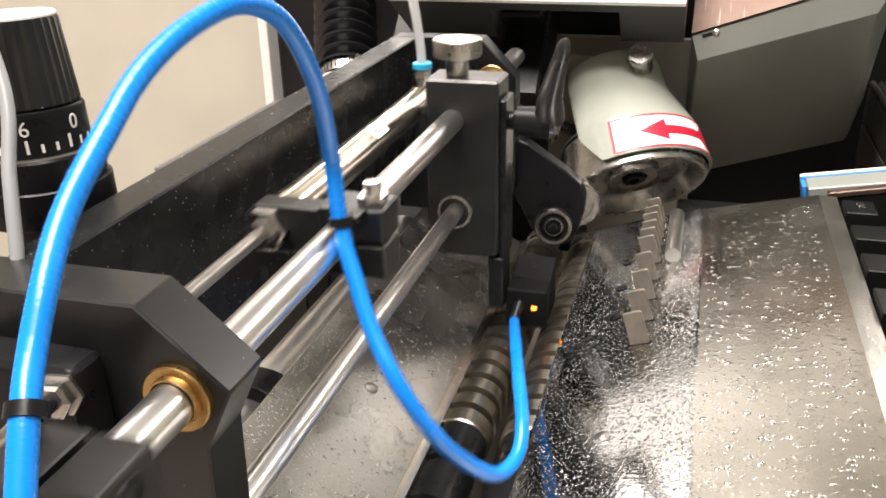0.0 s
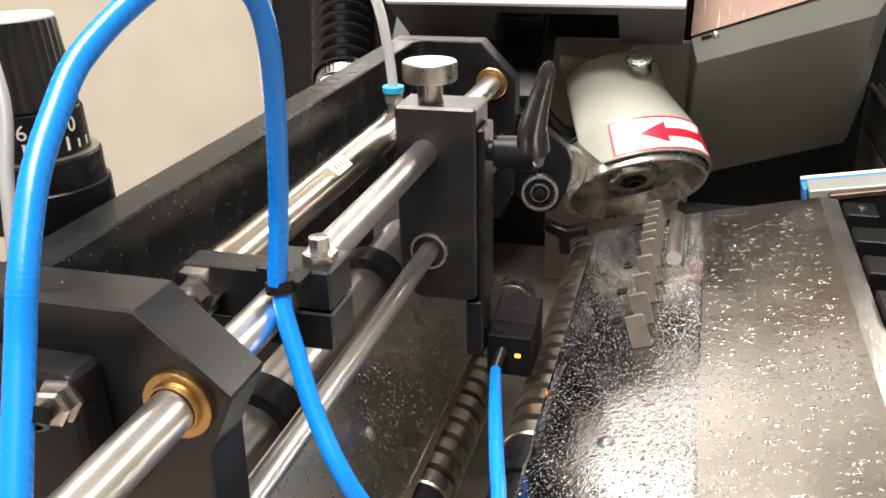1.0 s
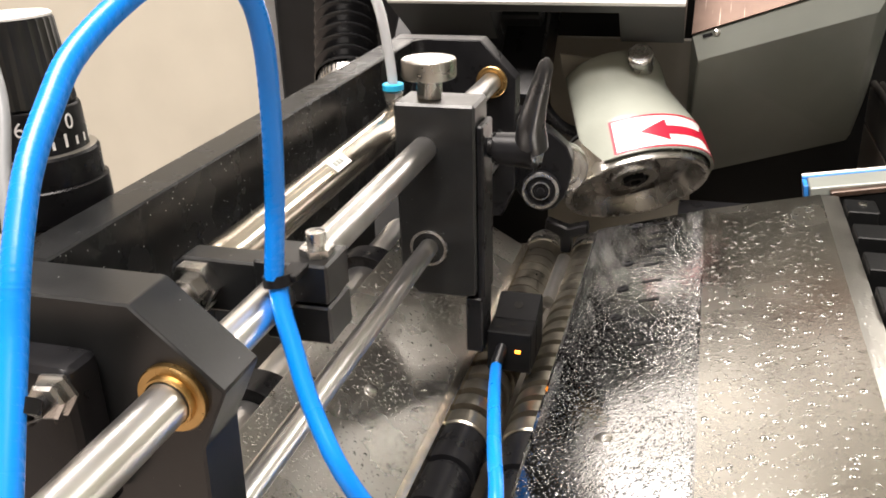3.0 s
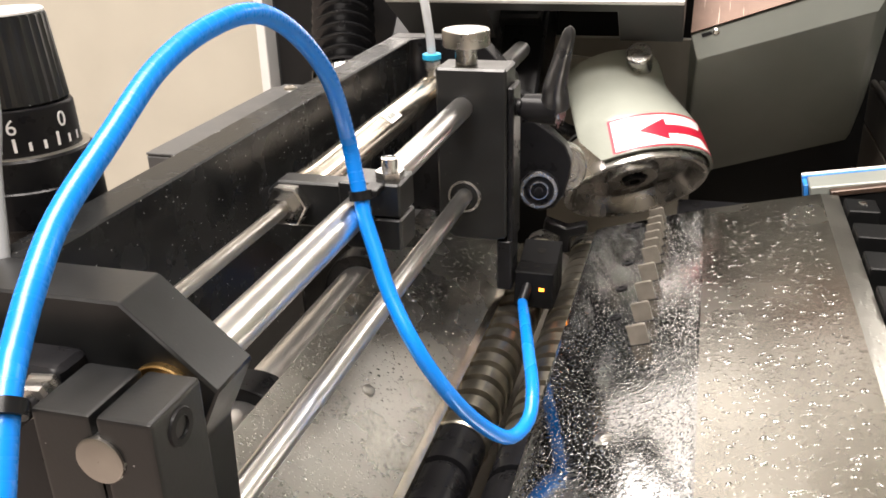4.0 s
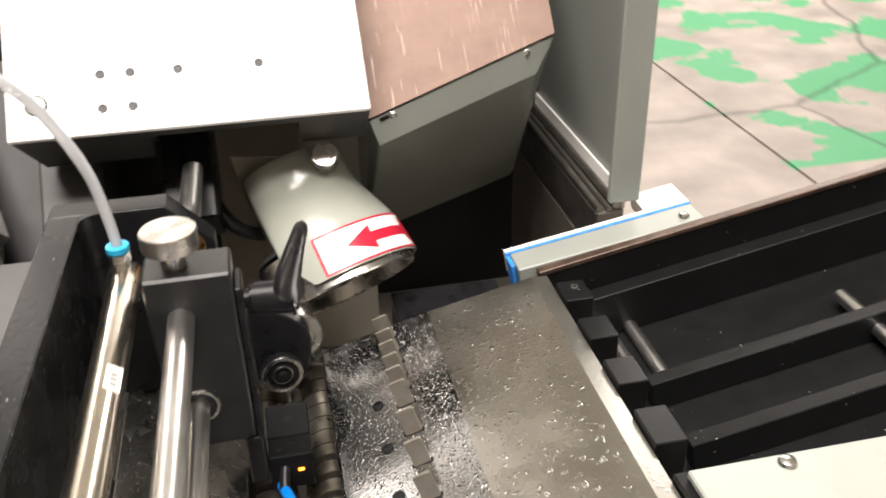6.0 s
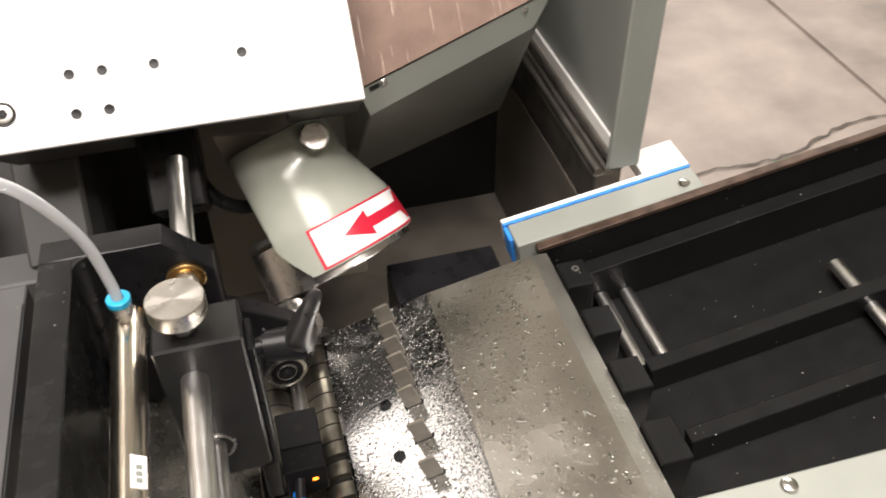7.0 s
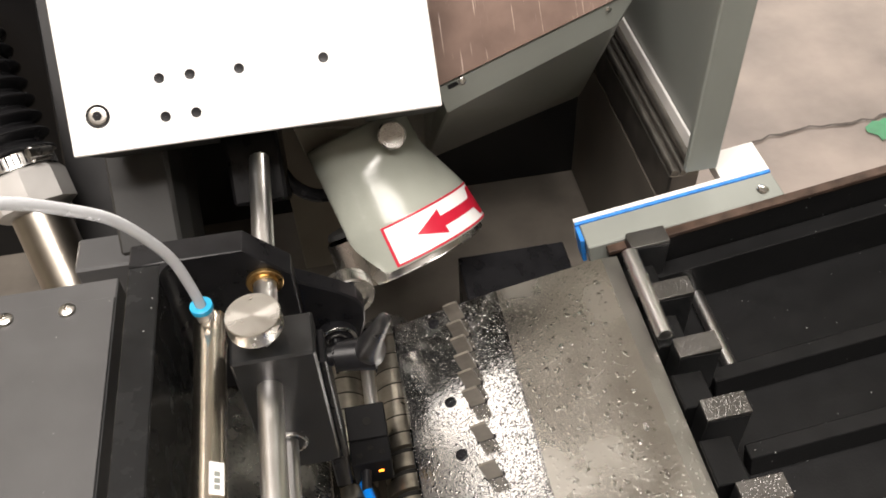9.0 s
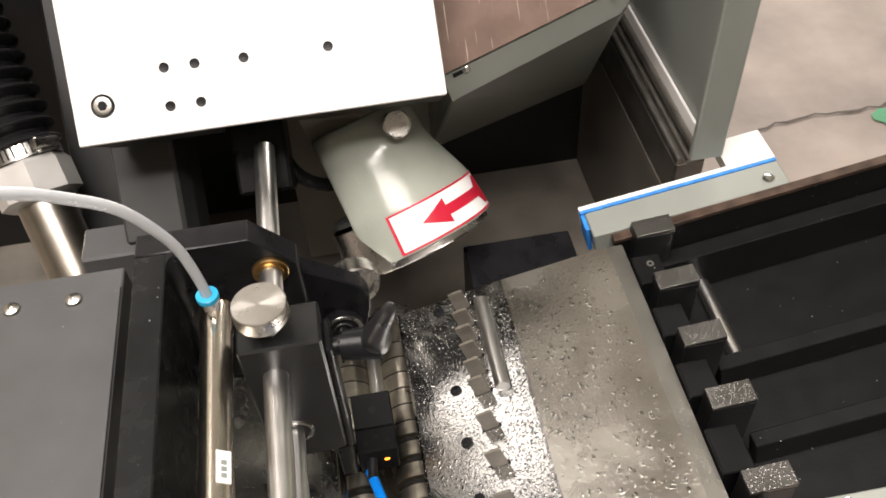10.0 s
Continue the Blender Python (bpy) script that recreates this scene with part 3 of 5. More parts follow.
# bellows spindle
BA = (Vector((-0.205, 0.270, 0.030)) - Vector((-0.172, 0.178, -0.058))).normalized()
BO = Vector((-0.172, 0.178, -0.058))
bel = thing("bellows_spindle", BO, "ribbed black rubber bellows with hose clamp on steel spindle", "bellows")
prof = []
for k in range(17):
    s = 0.018 + k * 0.0062
    r = 0.0290 if k % 2 == 0 else 0.0220
    prof += [(s, r - 0.0008), (s + 0.0014, r), (s + 0.0028, r - 0.0008)]
bm = bmn()
add_lathe(bm, BO, BA, prof, 40)
part("bellows", bm, RUBBER, bel)
bm = bmn()
add_lathe(bm, BO, BA, [(0.008, 0.0255), (0.019, 0.0255), (0.019, 0.0245)], 40)
cl = part("hose_clamp", bm, STEEL, bel)
bm = bmn()
for k in range(40):
    a = 2 * math.pi * k / 40
    M = Matrix.Translation(BO + BA * 0.0135) @ frame_of(BA) @ Matrix.Rotation(a, 4, "Z")
    add_box(bm, (0.0251, -0.0006, -0.004), (0.0258, 0.0006, 0.004), 0, M)
part("clamp_slots", bm, BLACKS, cl)
bm = bmn()
MH = Matrix.Translation(BO + BA * 0.0135) @ frame_of(BA) @ Matrix.Rotation(math.atan2((frame_of(BA).inverted() @ Vector((0.8, -0.5, 0.3))).y, (frame_of(BA).inverted() @ Vector((0.8, -0.5, 0.3))).x), 4, "Z")
add_box(bm, (0.0250, -0.007, -0.0055), (0.0290, 0.007, 0.0055), 0.001, MH)
add_cyl(bm, MH @ Vector((0.0300, -0.011, 0)), MH @ Vector((0.0300, 0.007, 0)), 0.0036, seg=12)
part("worm_screw", bm, STEEL, cl, "bright worm screw housing")
bm = bmn()
add_lathe(bm, BO, BA, [(-0.022, 0.0001), (-0.022, 0.022), (-0.018, 0.0285), (0.003, 0.0285), (0.008, 0.025)], 8)
part("hex_collar", bm, ALU, bel, "satin aluminium hexagon collar")
bm = bmn()
add_cyl(bm, BO - BA * 0.021, BO - BA * 0.11, 0.0190, seg=32)
part("spindle_tube", bm, TUBE, bel, "dull brownish steel tube")
bm = bmn()
add_lathe(bm, BO, BA, [(0.122, 0.027), (0.126, 0.0290), (0.134, 0.0290), (0.136, 0.0165), (0.150, 0.0165), (0.150, 0.001)], 32)
part("top_collar", bm, RUBBER, bel, "black top collar")
bm = bmn()
add_lathe(bm, BO, BA, [(0.1501, 0.001), (0.1501, 0.0130), (0.158, 0.0135), (0.160, 0.0115), (0.20, 0.0115), (0.20, 0.001)], 28)
part("brass_gland", bm, BRASS, bel, "brass gland")

# grey guard box beside the head
GC, GR, GT, GS = Vector((0.1228, 0.1325, -0.0111)), Vector((0.241, 0.1575, 0.021)), Vector((0.252, 0.1518, 0.0512)), Vector((0.117, 0.138, 0.0065))
GLb, GRb, GRm = Vector((0.1168, 0.225, -0.131)), Vector((0.2466, 0.232, -0.0925)), Vector((0.2535, 0.225, -0.0529))
U25 = Vector((0.01, 0.68, 0.73)) * 0.2
guard = thing("chip_guard", (0.18, 0.14, -0.10), "grey-green painted folded sheet metal guard box", "guard")
bm = bmn()
for p in (GC, GR, GT, GS, GLb, GRb, GRm, GT + U25, GS + U25):
    bm.verts.new(p)
bmesh.ops.convex_hull(bm, input=bm.verts[:])
bmesh.ops.bevel(bm, geom=bm.edges[:], offset=0.0012, segments=1, affect="EDGES")
part("box", bm, GREY_SHADED, guard)
FN = (GR - GC).cross(GS - GC).normalized()
FN = FN if FN.y < 0 else -FN
# Flange overlay in the lighter grey paints its brighter upward face
bm = bmn()
q = [GC.lerp(GS, 0.04), GR.lerp(GT, 0.04), GT.lerp(GR, 0.04), GS.lerp(GC, 0.04)]
lo4 = [bm.verts.new(p - FN * 0.001) for p in q]
hi4 = [bm.verts.new(p + FN * 0.0008) for p in q]
bm.faces.new(hi4)
bm.faces.new(list(reversed(lo4)))
for k in range(4):
    bm.faces.new((lo4[k], lo4[(k + 1) % 4], hi4[(k + 1) % 4], hi4[k]))
part("flange", bm, GREY, guard, "folded front flange")
nrm = (GT - GS).cross(U25).normalized()
bm = bmn()
add_box(bm, (0, 0, 0), (1, 1, 1), 0, Matrix((((GT - GS).x, U25.x, nrm.x * 0.002, GS.x + nrm.x * 0.0006), ((GT - GS).y, U25.y, nrm.y * 0.002, GS.y + nrm.y * 0.0006), ((GT - GS).z, U25.z, nrm.z * 0.002, GS.z + nrm.z * 0.0006), (0, 0, 0, 1))))
part("cover", bm, STAINLESS, guard, "scratched stainless steel cover")
BN = (GR - GC).cross(GS - GC).normalized()
if BN.y > 0:
    BN = -BN
for f in (0.12, 0.86):
    c = GC.lerp(GR, f).lerp(GS.lerp(GT, f), 0.84)
    bm = bmn()
    add_lathe(bm, c, BN, [(0.0, 0.0027), (0.0018, 0.0025), (0.0024, 0.0015), (0.0024, 0.0001)], 16)
    part("screw", bm, STEEL, guard)
    bm = bmn()
    d = (GR - GC).normalized()
    e = BN.cross(d)
    M = Matrix(((d.x, e.x, BN.x, c.x), (d.y, e.y, BN.y, c.y), (d.z, e.z, BN.z, c.z), (0, 0, 0, 1)))
    add_box(bm, (-0.010, -0.0013, -0.0005), (-0.003, 0.0013, 0.0010), 0, M)
    part("slot", bm, BLACKS, guard)

# door frame post, side sheet, sliding track
doorf = thing("enclosure_frame", (0.285, 0.2, -0.95), "grey-green painted enclosure door frame with sliding track", "door frame")
bm = bmn()
add_box(bm, (0.2735, 0.0825, -0.05), (0.2955, 0.088, 0.8), 0.001)
part("front_flange", bm, GREY, doorf)
bm = bmn()
add_box(bm, (0.291, 0.0885, -0.05), (0.2955, 0.36, 0.8), 0.001)
part("side_sheet", bm, GREY, doorf)
bm = bmn()
add_box(bm, (0.2690, 0.094, -0.0950), (0.2905, 0.36, -0.0620), 0.0015)
track = part("sliding_track", bm, TRACK, doorf, "dull steel sliding track")
for x, z, r in ((0.2718, -0.0600, 0.0028), (0.2785, -0.0600, 0.0022), (0.2845, -0.0575, 0.0032)):
    bm = bmn()
    add_cyl(bm, (x, 0.094, z), (x, 0.36, z), r, seg=18, bevel=0.0004)
    part("track_bead", bm, TRACK, track)
bm = bmn()
add_box(bm, (0.2884, 0.094, -0.0615), (0.2906, 0.345, -0.0475), 0.0006)
part("edge_bead", bm, WHITE, track, "thin white sealing edge")
bm = bmn()
add_box(bm, (0.2690, 0.082, -0.24), (0.2905, 0.36, -0.0955), 0.001)
part("sump_wall", bm, SUMP, doorf)

# ledge with blue seal
ML = Matrix.Translation((0.2, 0.0, -0.0745)) @ Matrix.Rotation(-radians(9.8), 4, "Y")
ledge = thing("ledge_bar", (0.2, 0.06, -0.09), "grey painted ledge bar with blue seal and white edge", "ledge")
bm = bmn()
add_box(bm, (0, 0.052, -0.016), (0.132, 0.0740, 0), 0.0008, ML)
part("bar", bm, GREY, ledge)
bm = bmn()
add_box(bm, (-0.003, 0.0742, -0.016), (0.132, 0.0764, 0.0006), 0.0004, ML)
add_box(bm, (-0.0032, 0.0600, -0.022), (-0.0003, 0.0740, -0.001), 0.0004, ML)
part("seal", bm, SEAL, ledge, "blue sealing strip")
bm = bmn()
add_box(bm, (-0.003, 0.0766, -0.016), (0.132, 0.0800, 0.0010), 0.0004, ML)
add_box(bm, (0.100, 0.0802, -0.010), (0.132, 0.105, 0.0010), 0.0004, ML)
part("edge_strip", bm, WHITE, ledge, "white edge strip")
bm = bmn()
add_lathe(bm, ML @ Vector((0.121, 0.0605, 0)), (0.17, 0, 0.985), [(0.0002, 0.0042), (0.0016, 0.0036), (0.0022, 0.002), (0.0022, 0.0001)], 20)
part("screw", bm, STEEL, ledge)

# ---- wet sorting plate ----
YN, YF = -0.36, 0.042
plate = thing("stop_plate", (0.14, -0.15, -0.12), "wet folded steel plate sloping to the rollers, covered in droplets", "plate")
bm = bmn()
prof = [PL_L, (0.0665, -0.1108), (PL_B[0] - 0.0008, plate_z(PL_B[0] - 0.0008)), (PL_B[0] + 0.0008, plate_z(PL_B[0] + 0.0008)), (0.2055, plate_z(0.2055)), (0.2162, -0.0754), (0.2162, -0.096), (0.2125, -0.096), (0.2125, -0.0800), (0.2035, -0.0795), (0.128, -0.0972), (0.066, -0.1155)]
add_prism(bm, prof, YN, YF, "y", 0)
sheet = part("sheet", bm, WET, plate)
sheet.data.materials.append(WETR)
sheet.data.materials.append(RUST_AND_SHADE)
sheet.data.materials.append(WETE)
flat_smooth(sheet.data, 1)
# Outward face turned dark brown, its shade set in the colour
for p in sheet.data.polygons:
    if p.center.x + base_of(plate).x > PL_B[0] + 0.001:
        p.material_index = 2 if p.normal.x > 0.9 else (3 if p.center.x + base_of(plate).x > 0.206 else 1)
for hx, hy in ((0.0925, 0.033), (0.0925, -0.0285), (0.0925, -0.065), (0.0925, -0.101)):
    n = Vector((-0.296, 0, 0.955))
    c = Vector((hx, hy, plate_z(hx)))
    bm = bmn()
    add_lathe(bm, c, n, [(-0.001, 0.0037), (0.0010, 0.0036), (0.0013, 0.0030), (0.0012, 0.0016), (0.0008, 0.0014), (0.0008, 0.0001)], 18)
    part("socket_screw", bm, BLACKS, plate)
bm = bmn()
add_lathe(bm, Vector((0.0985, -0.2154, plate_z(0.0985))), (-0.296, 0, 0.955), [(0.0, 0.0042), (0.0012, 0.0036), (0.0018, 0.002), (0.0018, 0.0001)], 18)
part("screw", bm, STEEL, plate)
TIP_Y = (0.026, 0.0112, -0.001, -0.0138, -0.0265, -0.0397, -0.0642, -0.0888, -0.114, -0.139)
for y in TIP_Y:
    bm = bmn()
    M = Matrix.Translation((0.1065, y + 0.004, plate_z(0.1065) + 0.0002)) @ Matrix.Rotation(-radians(17), 4, "Y") @ Matrix.Rotation(radians(0), 4, "Z")
    add_box(bm, (-0.0042, -0.0012, 0), (0.0076, 0.0012, 0.0004), 0, M)
    part("slot", bm, BLACKS, plate)

stops = thing("stop_fingers", (0.106, -0.05, -0.12), "row of thin grey steel stop fingers rising through the plate", "stop finger")
for y in TIP_Y:
    bm = bmn()
    M = Matrix.Translation((0.1065, y + 0.004, plate_z(0.1065))) @ Matrix.Rotation(-radians(17), 4, "Y")
    add_prism(bm, [(-0.0032, -0.02), (0.0064, -0.02), (0.0064, 0.0180), (0.0052, 0.0186), (-0.0032, 0.0180)], -0.0009, 0.0009, "y", 0.0003, M)
    part("stop_finger", bm, PAPER, stops)

bm = bmn()
add_box(bm, (0.118, 0.047, -0.150), (0.193, 0.085, -0.100), 0.001)
single("rear_bar", bm, BLACKS, "black wet bar behind the plate's far edge", "bar", origin=(0.15, 0.066, -0.15))
# ---- pins ----


def pin(name, label):
    bm = bmn()
    add_cyl(bm, (0, -0.0333, 0), (0, 0.0333, 0), 0.0046, seg=28, bevel=0.0006)
    return single(name, bm, RODSTEEL, label, "pin", "steel pins")


pin_a = pin("steel_pin", "ground steel pin rolling down the wet plate into the rollers")
pin_b = pin("steel_pin", "ground steel pin lifted by the pushers onto the plate")
pin_c = pin("steel_pin", "ground steel pin waiting at the foot of the chute")
pin_c.location = (0.2745, 0.001, -0.1195)
pin_d = pin("steel_pin", "ground steel pin lying in the black chute")
pin_d.location = (0.402, -0.0385, -0.0895)

# ---- rollers ----


def roller(parent, cx, cz, r, name="work_roller"):
    fine = [0.030 - 0.0122 * k for k in range(6)]
    coarse = [-0.043 - 0.0145 * k for k in range(10)]
    marks = [(v, 0.0005, 0.0007) for v in fine] + [(v, 0.0021, 0.0034) for v in coarse]
    prof = [(0.0451, 0.0001), (0.045, r - 0.0008), (0.0442, r)]
    for v, w, d in marks:
        e = 0.0006 if w > 0.002 else 0.0001
        prof += [(v + w + e, r), (v + w, r - d), (v - w, r - d), (v - w - e, r)]
    prof += [(-0.186, r), (-0.187, r - 0.0008), (-0.187, 0.0001)]
    bm = bmn()
    add_lathe(bm, (cx, 0, cz), (0, 1, 0), prof, 44)
    ob = part(name, bm, ROLLER, parent, "bronze-grey grooved steel roller")
    # Near-black bands on the groove floors paint in the grooves' shade
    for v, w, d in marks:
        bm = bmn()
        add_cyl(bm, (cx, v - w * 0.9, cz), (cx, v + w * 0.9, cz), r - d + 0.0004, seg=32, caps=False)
        part("groove_shade_band", bm, RECESS_SHADE, ob)
    bm = bmn()
    add_lathe(bm, (cx, 0, cz), (0, 1, 0), [(-0.1875, 0.0001), (-0.1875, r - 0.001), (-0.213, r - 0.001), (-0.2135, r - 0.0035), (-0.2175, r - 0.0035), (-0.218, r - 0.001), (-0.243, r - 0.001), (-0.2435, r - 0.004), (-0.36, r - 0.004), (-0.36, 0.0001)], 28)
    part("shaft_sleeve", bm, BLACKS, ob, "black shaft sleeve")
    bm = bmn()
    add_lathe(bm, (cx, 0, cz), (0, 1, 0), [(0.0455, 0.0001), (0.0455, r + 0.001), (0.052, r + 0.001), (0.0525, r - 0.004), (0.056, r - 0.004), (0.0565, r + 0.001), (0.062, r + 0.001), (0.0625, 0.0001)], 28)
    part("bearing", bm, STEEL, ob, "bare steel end bearing")
    return ob


rr = thing("fixed_roller", (0.0615, -0.08, -0.138), "grooved steel work roller under the wet plate", "roller")
roller(rr, 0.0615, -0.138, 0.0155)

swing = thing("swing_guard", (-0.062, -0.15, -0.113), "hinged wet guard plate carrying the second grooved roller", "swing guard")
roller(swing, 0.0270, -0.138, 0.0145)
LR, LS = (0.019, -0.124), 30.0


def lp(x):
    return LR[1] - (x - LR[0]) * math.tan(radians(LS))


bm = bmn()
add_prism(bm, [(0.019, lp(0.019)), (-0.046, lp(-0.046)), (-0.046, lp(-0.046) - 0.003), (0.019, lp(0.019) - 0.004)], -0.345, 0.028, "y", 0.0004)
part("guard_plate", bm, WETL, swing, "wet steel guard plate")
bm = bmn()
add_prism(bm, [(0.0192, lp(0.0192) + 0.0012), (0.0150, lp(0.0150) + 0.0012), (0.0150, lp(0.0150) + 0.0002), (0.0192, lp(0.0192) - 0.0045)], -0.345, 0.030, "y", 0.0003)
part("edge_strip", bm, NICKEL, swing, "dull brass-coloured edge strip")
bm = bmn()
add_lathe(bm, (-0.0140, -0.1985, lp(-0.0140)), (0.5, 0, 0.866), [(0.0, 0.0036), (0.0012, 0.0032), (0.0018, 0.002), (0.0018, 0.0001)], 18)
part("screw", bm, STEEL, swing)
bm = bmn()
add_cyl(bm, (-0.062, -0.345, -0.113), (-0.062, 0.0, -0.113), 0.0165, seg=48)
part("pivot_shaft", bm, RODSTEEL, swing, "brushed steel pivot shaft")
for y in (-0.075, -0.225):
    bm = bmn()
    add_cyl(bm, (-0.062, y - 0.008, -0.113), (-0.062, y + 0.008, -0.113), 0.0235, seg=48, bevel=0.001)
    part("shaft_collar", bm, BLACKS, swing, "black clamp collar")

# ---- chute ----
MCH = Matrix.Translation((0.235, 0, -0.131)) @ Matrix.Rotation(-radians(11), 4, "Y")
chute = thing("feed_chute", (0.35, -0.04, -0.15), "black oily feed chute with sloping lanes", "chute")
bm = bmn()
add_box(bm, (0.0, -0.1445, -0.006), (0.40, 0.046, 0), 0.0005, MCH)
part("chute_floor", bm, CHUTE, chute)
bm = bmn()
add_box(bm, (-0.012, 0.0463, -0.01), (0.40, 0.0515, 0.0560), 0.0006, MCH)
part("far_wall", bm, CHUTE, chute)
bm = bmn()
add_box(bm, (-0.012, 0.0455, 0.0562), (0.40, 0.0520, 0.0600), 0.0006, MCH)
part("wall_edge", bm, RUST_AND_SHADE, chute, "oily brown steel edge")
bm = bmn()
add_box(bm, (0.0, 0.034, 0.0002), (0.40, 0.046, 0.034), 0.0006, MCH)
part("far_rail", bm, CHUTE, chute)
for y in (-0.040, -0.094):
    bm = bmn()
    add_box(bm, (0.024, y - 0.005, 0.0002), (0.40, y + 0.005, 0.021), 0.0006, MCH)
    part("lane_divider", bm, CHUTE, chute)
bm = bmn()
add_box(bm, (0.0, -0.1500, -0.02), (0.40, -0.1447, 0.03), 0.0006, MCH)
part("near_wall", bm, CHUTE, chute)

steps = thing("step_block", (0.224, -0.05, -0.14), "black fixed step blocks beside the wet plate", "step block")
for y0, y1 in ((0.005, 0.027), (-0.036, -0.0145), (-0.079, -0.056), (-0.127, -0.0995), (-0.175, -0.147)):
    bm = bmn()
    add_box(bm, (0.2172, y0, -0.14), (0.2350, y1, -0.0715), 0.0006)
    part("step", bm, CHUTE, steps)
bm = bmn()
add_lathe(bm, (0.227, 0.0195, -0.0715), (0, 0, 1), [(0.0002, 0.0026), (0.0006, 0.0024), (0.0006, 0.0011), (0.0, 0.001), (0.0, 0.0001)], 16)
part("socket_screw", bm, STEEL, steps)
push = thing("lift_pushers", (0.236, -0.05, -0.14), "row of black lifting pushers with wet bright tops", "pusher")
for y in (0.044, 0.0, -0.0432, -0.086, -0.1365):
    bm = bmn()
    add_box(bm, (0.2237, y - 0.0068, -0.135), (0.2487, y + 0.0068, -0.0660), 0.0004)
    p = part("pusher", bm, BLACK, push)
    bm = bmn()
    add_prism(bm, [(0.2237, -0.0658), (0.2487, -0.0658), (0.2487, -0.0620), (0.2237, -0.0645)], y - 0.0068, y + 0.0068, "y", 0.0003)
    part("wet_top", bm, WETTIP, p, "wet bright steel top")
bm = bmn()
add_box(bm, (0.2220, -0.40, -0.0712), (0.48, -0.1510, -0.0665), 0.001)
cover = single("chute_cover", bm, PALE, "pale grey painted cover sheet beside the chute", "cover", origin=(0.3, -0.3, -0.08))
bm = bmn()
add_lathe(bm, (0.2693, -0.1575, -0.0665), (0, 0, 1), [(0.0002, 0.0048), (0.0018, 0.004), (0.0026, 0.002), (0.0026, 0.0001)], 20)
part("screw", bm, STEEL, cover)

# ---- fixed slide frame ----
fr = thing("linear_slide", (-0.03, -0.17, -0.2), "black anodised slide frame with chamfered end brackets", "frame")
OUT = [(-0.0645, -0.09), (-0.0645, 0.0255), (-0.0070, 0.0255), (0.0148, 0.002), (0.0148, -0.07), (0.006, -0.09)]
bm = bmn()
add_prism(bm, OUT, 0.0, 0.0155, "y", 0.0007)
part("far_bracket", bm, BLACKS, fr)
bm = bmn()
add_prism(bm, [(-0.09, -0.12), (-0.09, 0.0255), (-0.0095, 0.0255), (0.0152, 0.0030), (0.0062, -0.0160), (0.0052, -0.05), (0.0045, -0.12)], -0.366, -0.347, "y", 0.0007)
part("near_bracket", bm, BLACK, fr)
bm = bmn()
add_box(bm, (-0.0645, -0.3465, -0.045), (-0.0487, -0.0005, 0.0255), 0.0007)
part("side_rail", bm, RAIL, fr)
bm = bmn()
FR = 0.010
add_prism(bm, [(-0.0487, 0.0), (-0.0487, -FR)] + [(-0.0487 + FR - FR * math.cos(a), -FR + FR * math.sin(a)) for a in [radians(15 * k) for k in range(1, 6)]] + [(-0.0487 + FR, 0.0)], -0.045, 0.0252, "z", 0)
part("corner_fillet", bm, BLACKS, fr)
for y in (0.0, -0.366):
    bm = bmn()
    add_lathe(bm, (0, y, 0), (0, -1, 0), [(-0.002, 0.0099), (0.0018, 0.0099), (0.0022, 0.0095), (0.0022, 0.0075), (0.004, 0.0072), (0.004, 0.0066)], 32)
    part("bush", bm, BRASS, fr, "brass flange bush")
bm = bmn()
add_cyl(bm, (0.0008, -0.36, -0.0515), (0.0008, 0.01, -0.0515), 0.0047, seg=28)
part("lower_guide_rod", bm, RODSTEEL, fr, "polished lower guide rod")
bm = bmn()
add_lathe(bm, (-0.0487, -0.3225, 0.0010), (1, 0, 0), [(0.0, 0.0068), (0.0015, 0.0066), (0.0018, 0.006), (0.0018, 0.0034), (-0.0005, 0.0032), (-0.0005, 0.0001)], 24)
part("cap_screw", bm, BLACKS, fr)
bm = bmn()
add_box(bm, (-0.158, -0.138, -0.04), (-0.0845, 0.034, -0.0153), 0.0008)
sh = single("side_table", bm, TABLE, "black anodised side table plate with pan head screws", "table plate", origin=(-0.12, -0.05, -0.04))
for x, y in ((-0.1430, 0.0130), (-0.1098, 0.0130)):
    bm = bmn()
    add_lathe(bm, (x, y, -0.0137), (0, 0, 1), [(0.0002, 0.0048), (0.0016, 0.0042), (0.0024, 0.0026), (0.0026, 0.0014), (0.0016, 0.0010), (0.0016, 0.0001)], 22)
    part("screw", bm, BRUSHED, sh, "bright pan head screw")
bm = bmn()
add_box(bm, (-0.158, -0.138, -0.0151), (-0.0850, 0.0185, -0.0137), 0.0003)
part("top_sheet", bm, TABLE, sh, "satin black top sheet")
bm = bmn()
add_box(bm, (-0.150, -0.10, -0.24), (-0.092, 0.02, -0.0905), 0.001)
single("table_support", bm, BLACK, "black support block under the side table", "support", origin=(-0.15, 0, -0.24))

# ---- moving carriage (built at its far stop) ----
CO = Vector((0.005, -0.057, -0.11))
car = thing("slide_carriage", CO, "black slide carriage with polished rod, air cylinder and knurled knob", "carriage")
bm = bmn()
add_prism(bm, [(-0.0147, 0.022), (0.0253, 0.022), (0.0253, -0.076), (0.019, -0.078), (-0.006, -0.078), (-0.0147, -0.070)], -0.0695, -0.044, "y", 0.0012)
body = part("body", bm, BLACK, car)
bm = bmn()
add_box(bm, (0.0190, -0.0680, -0.110), (0.0278, -0.048, -0.0785), 0.0008)
add_box(bm, (0.0255, -0.0680, -0.0785), (0.0290, -0.048, 0.012), 0.0008)
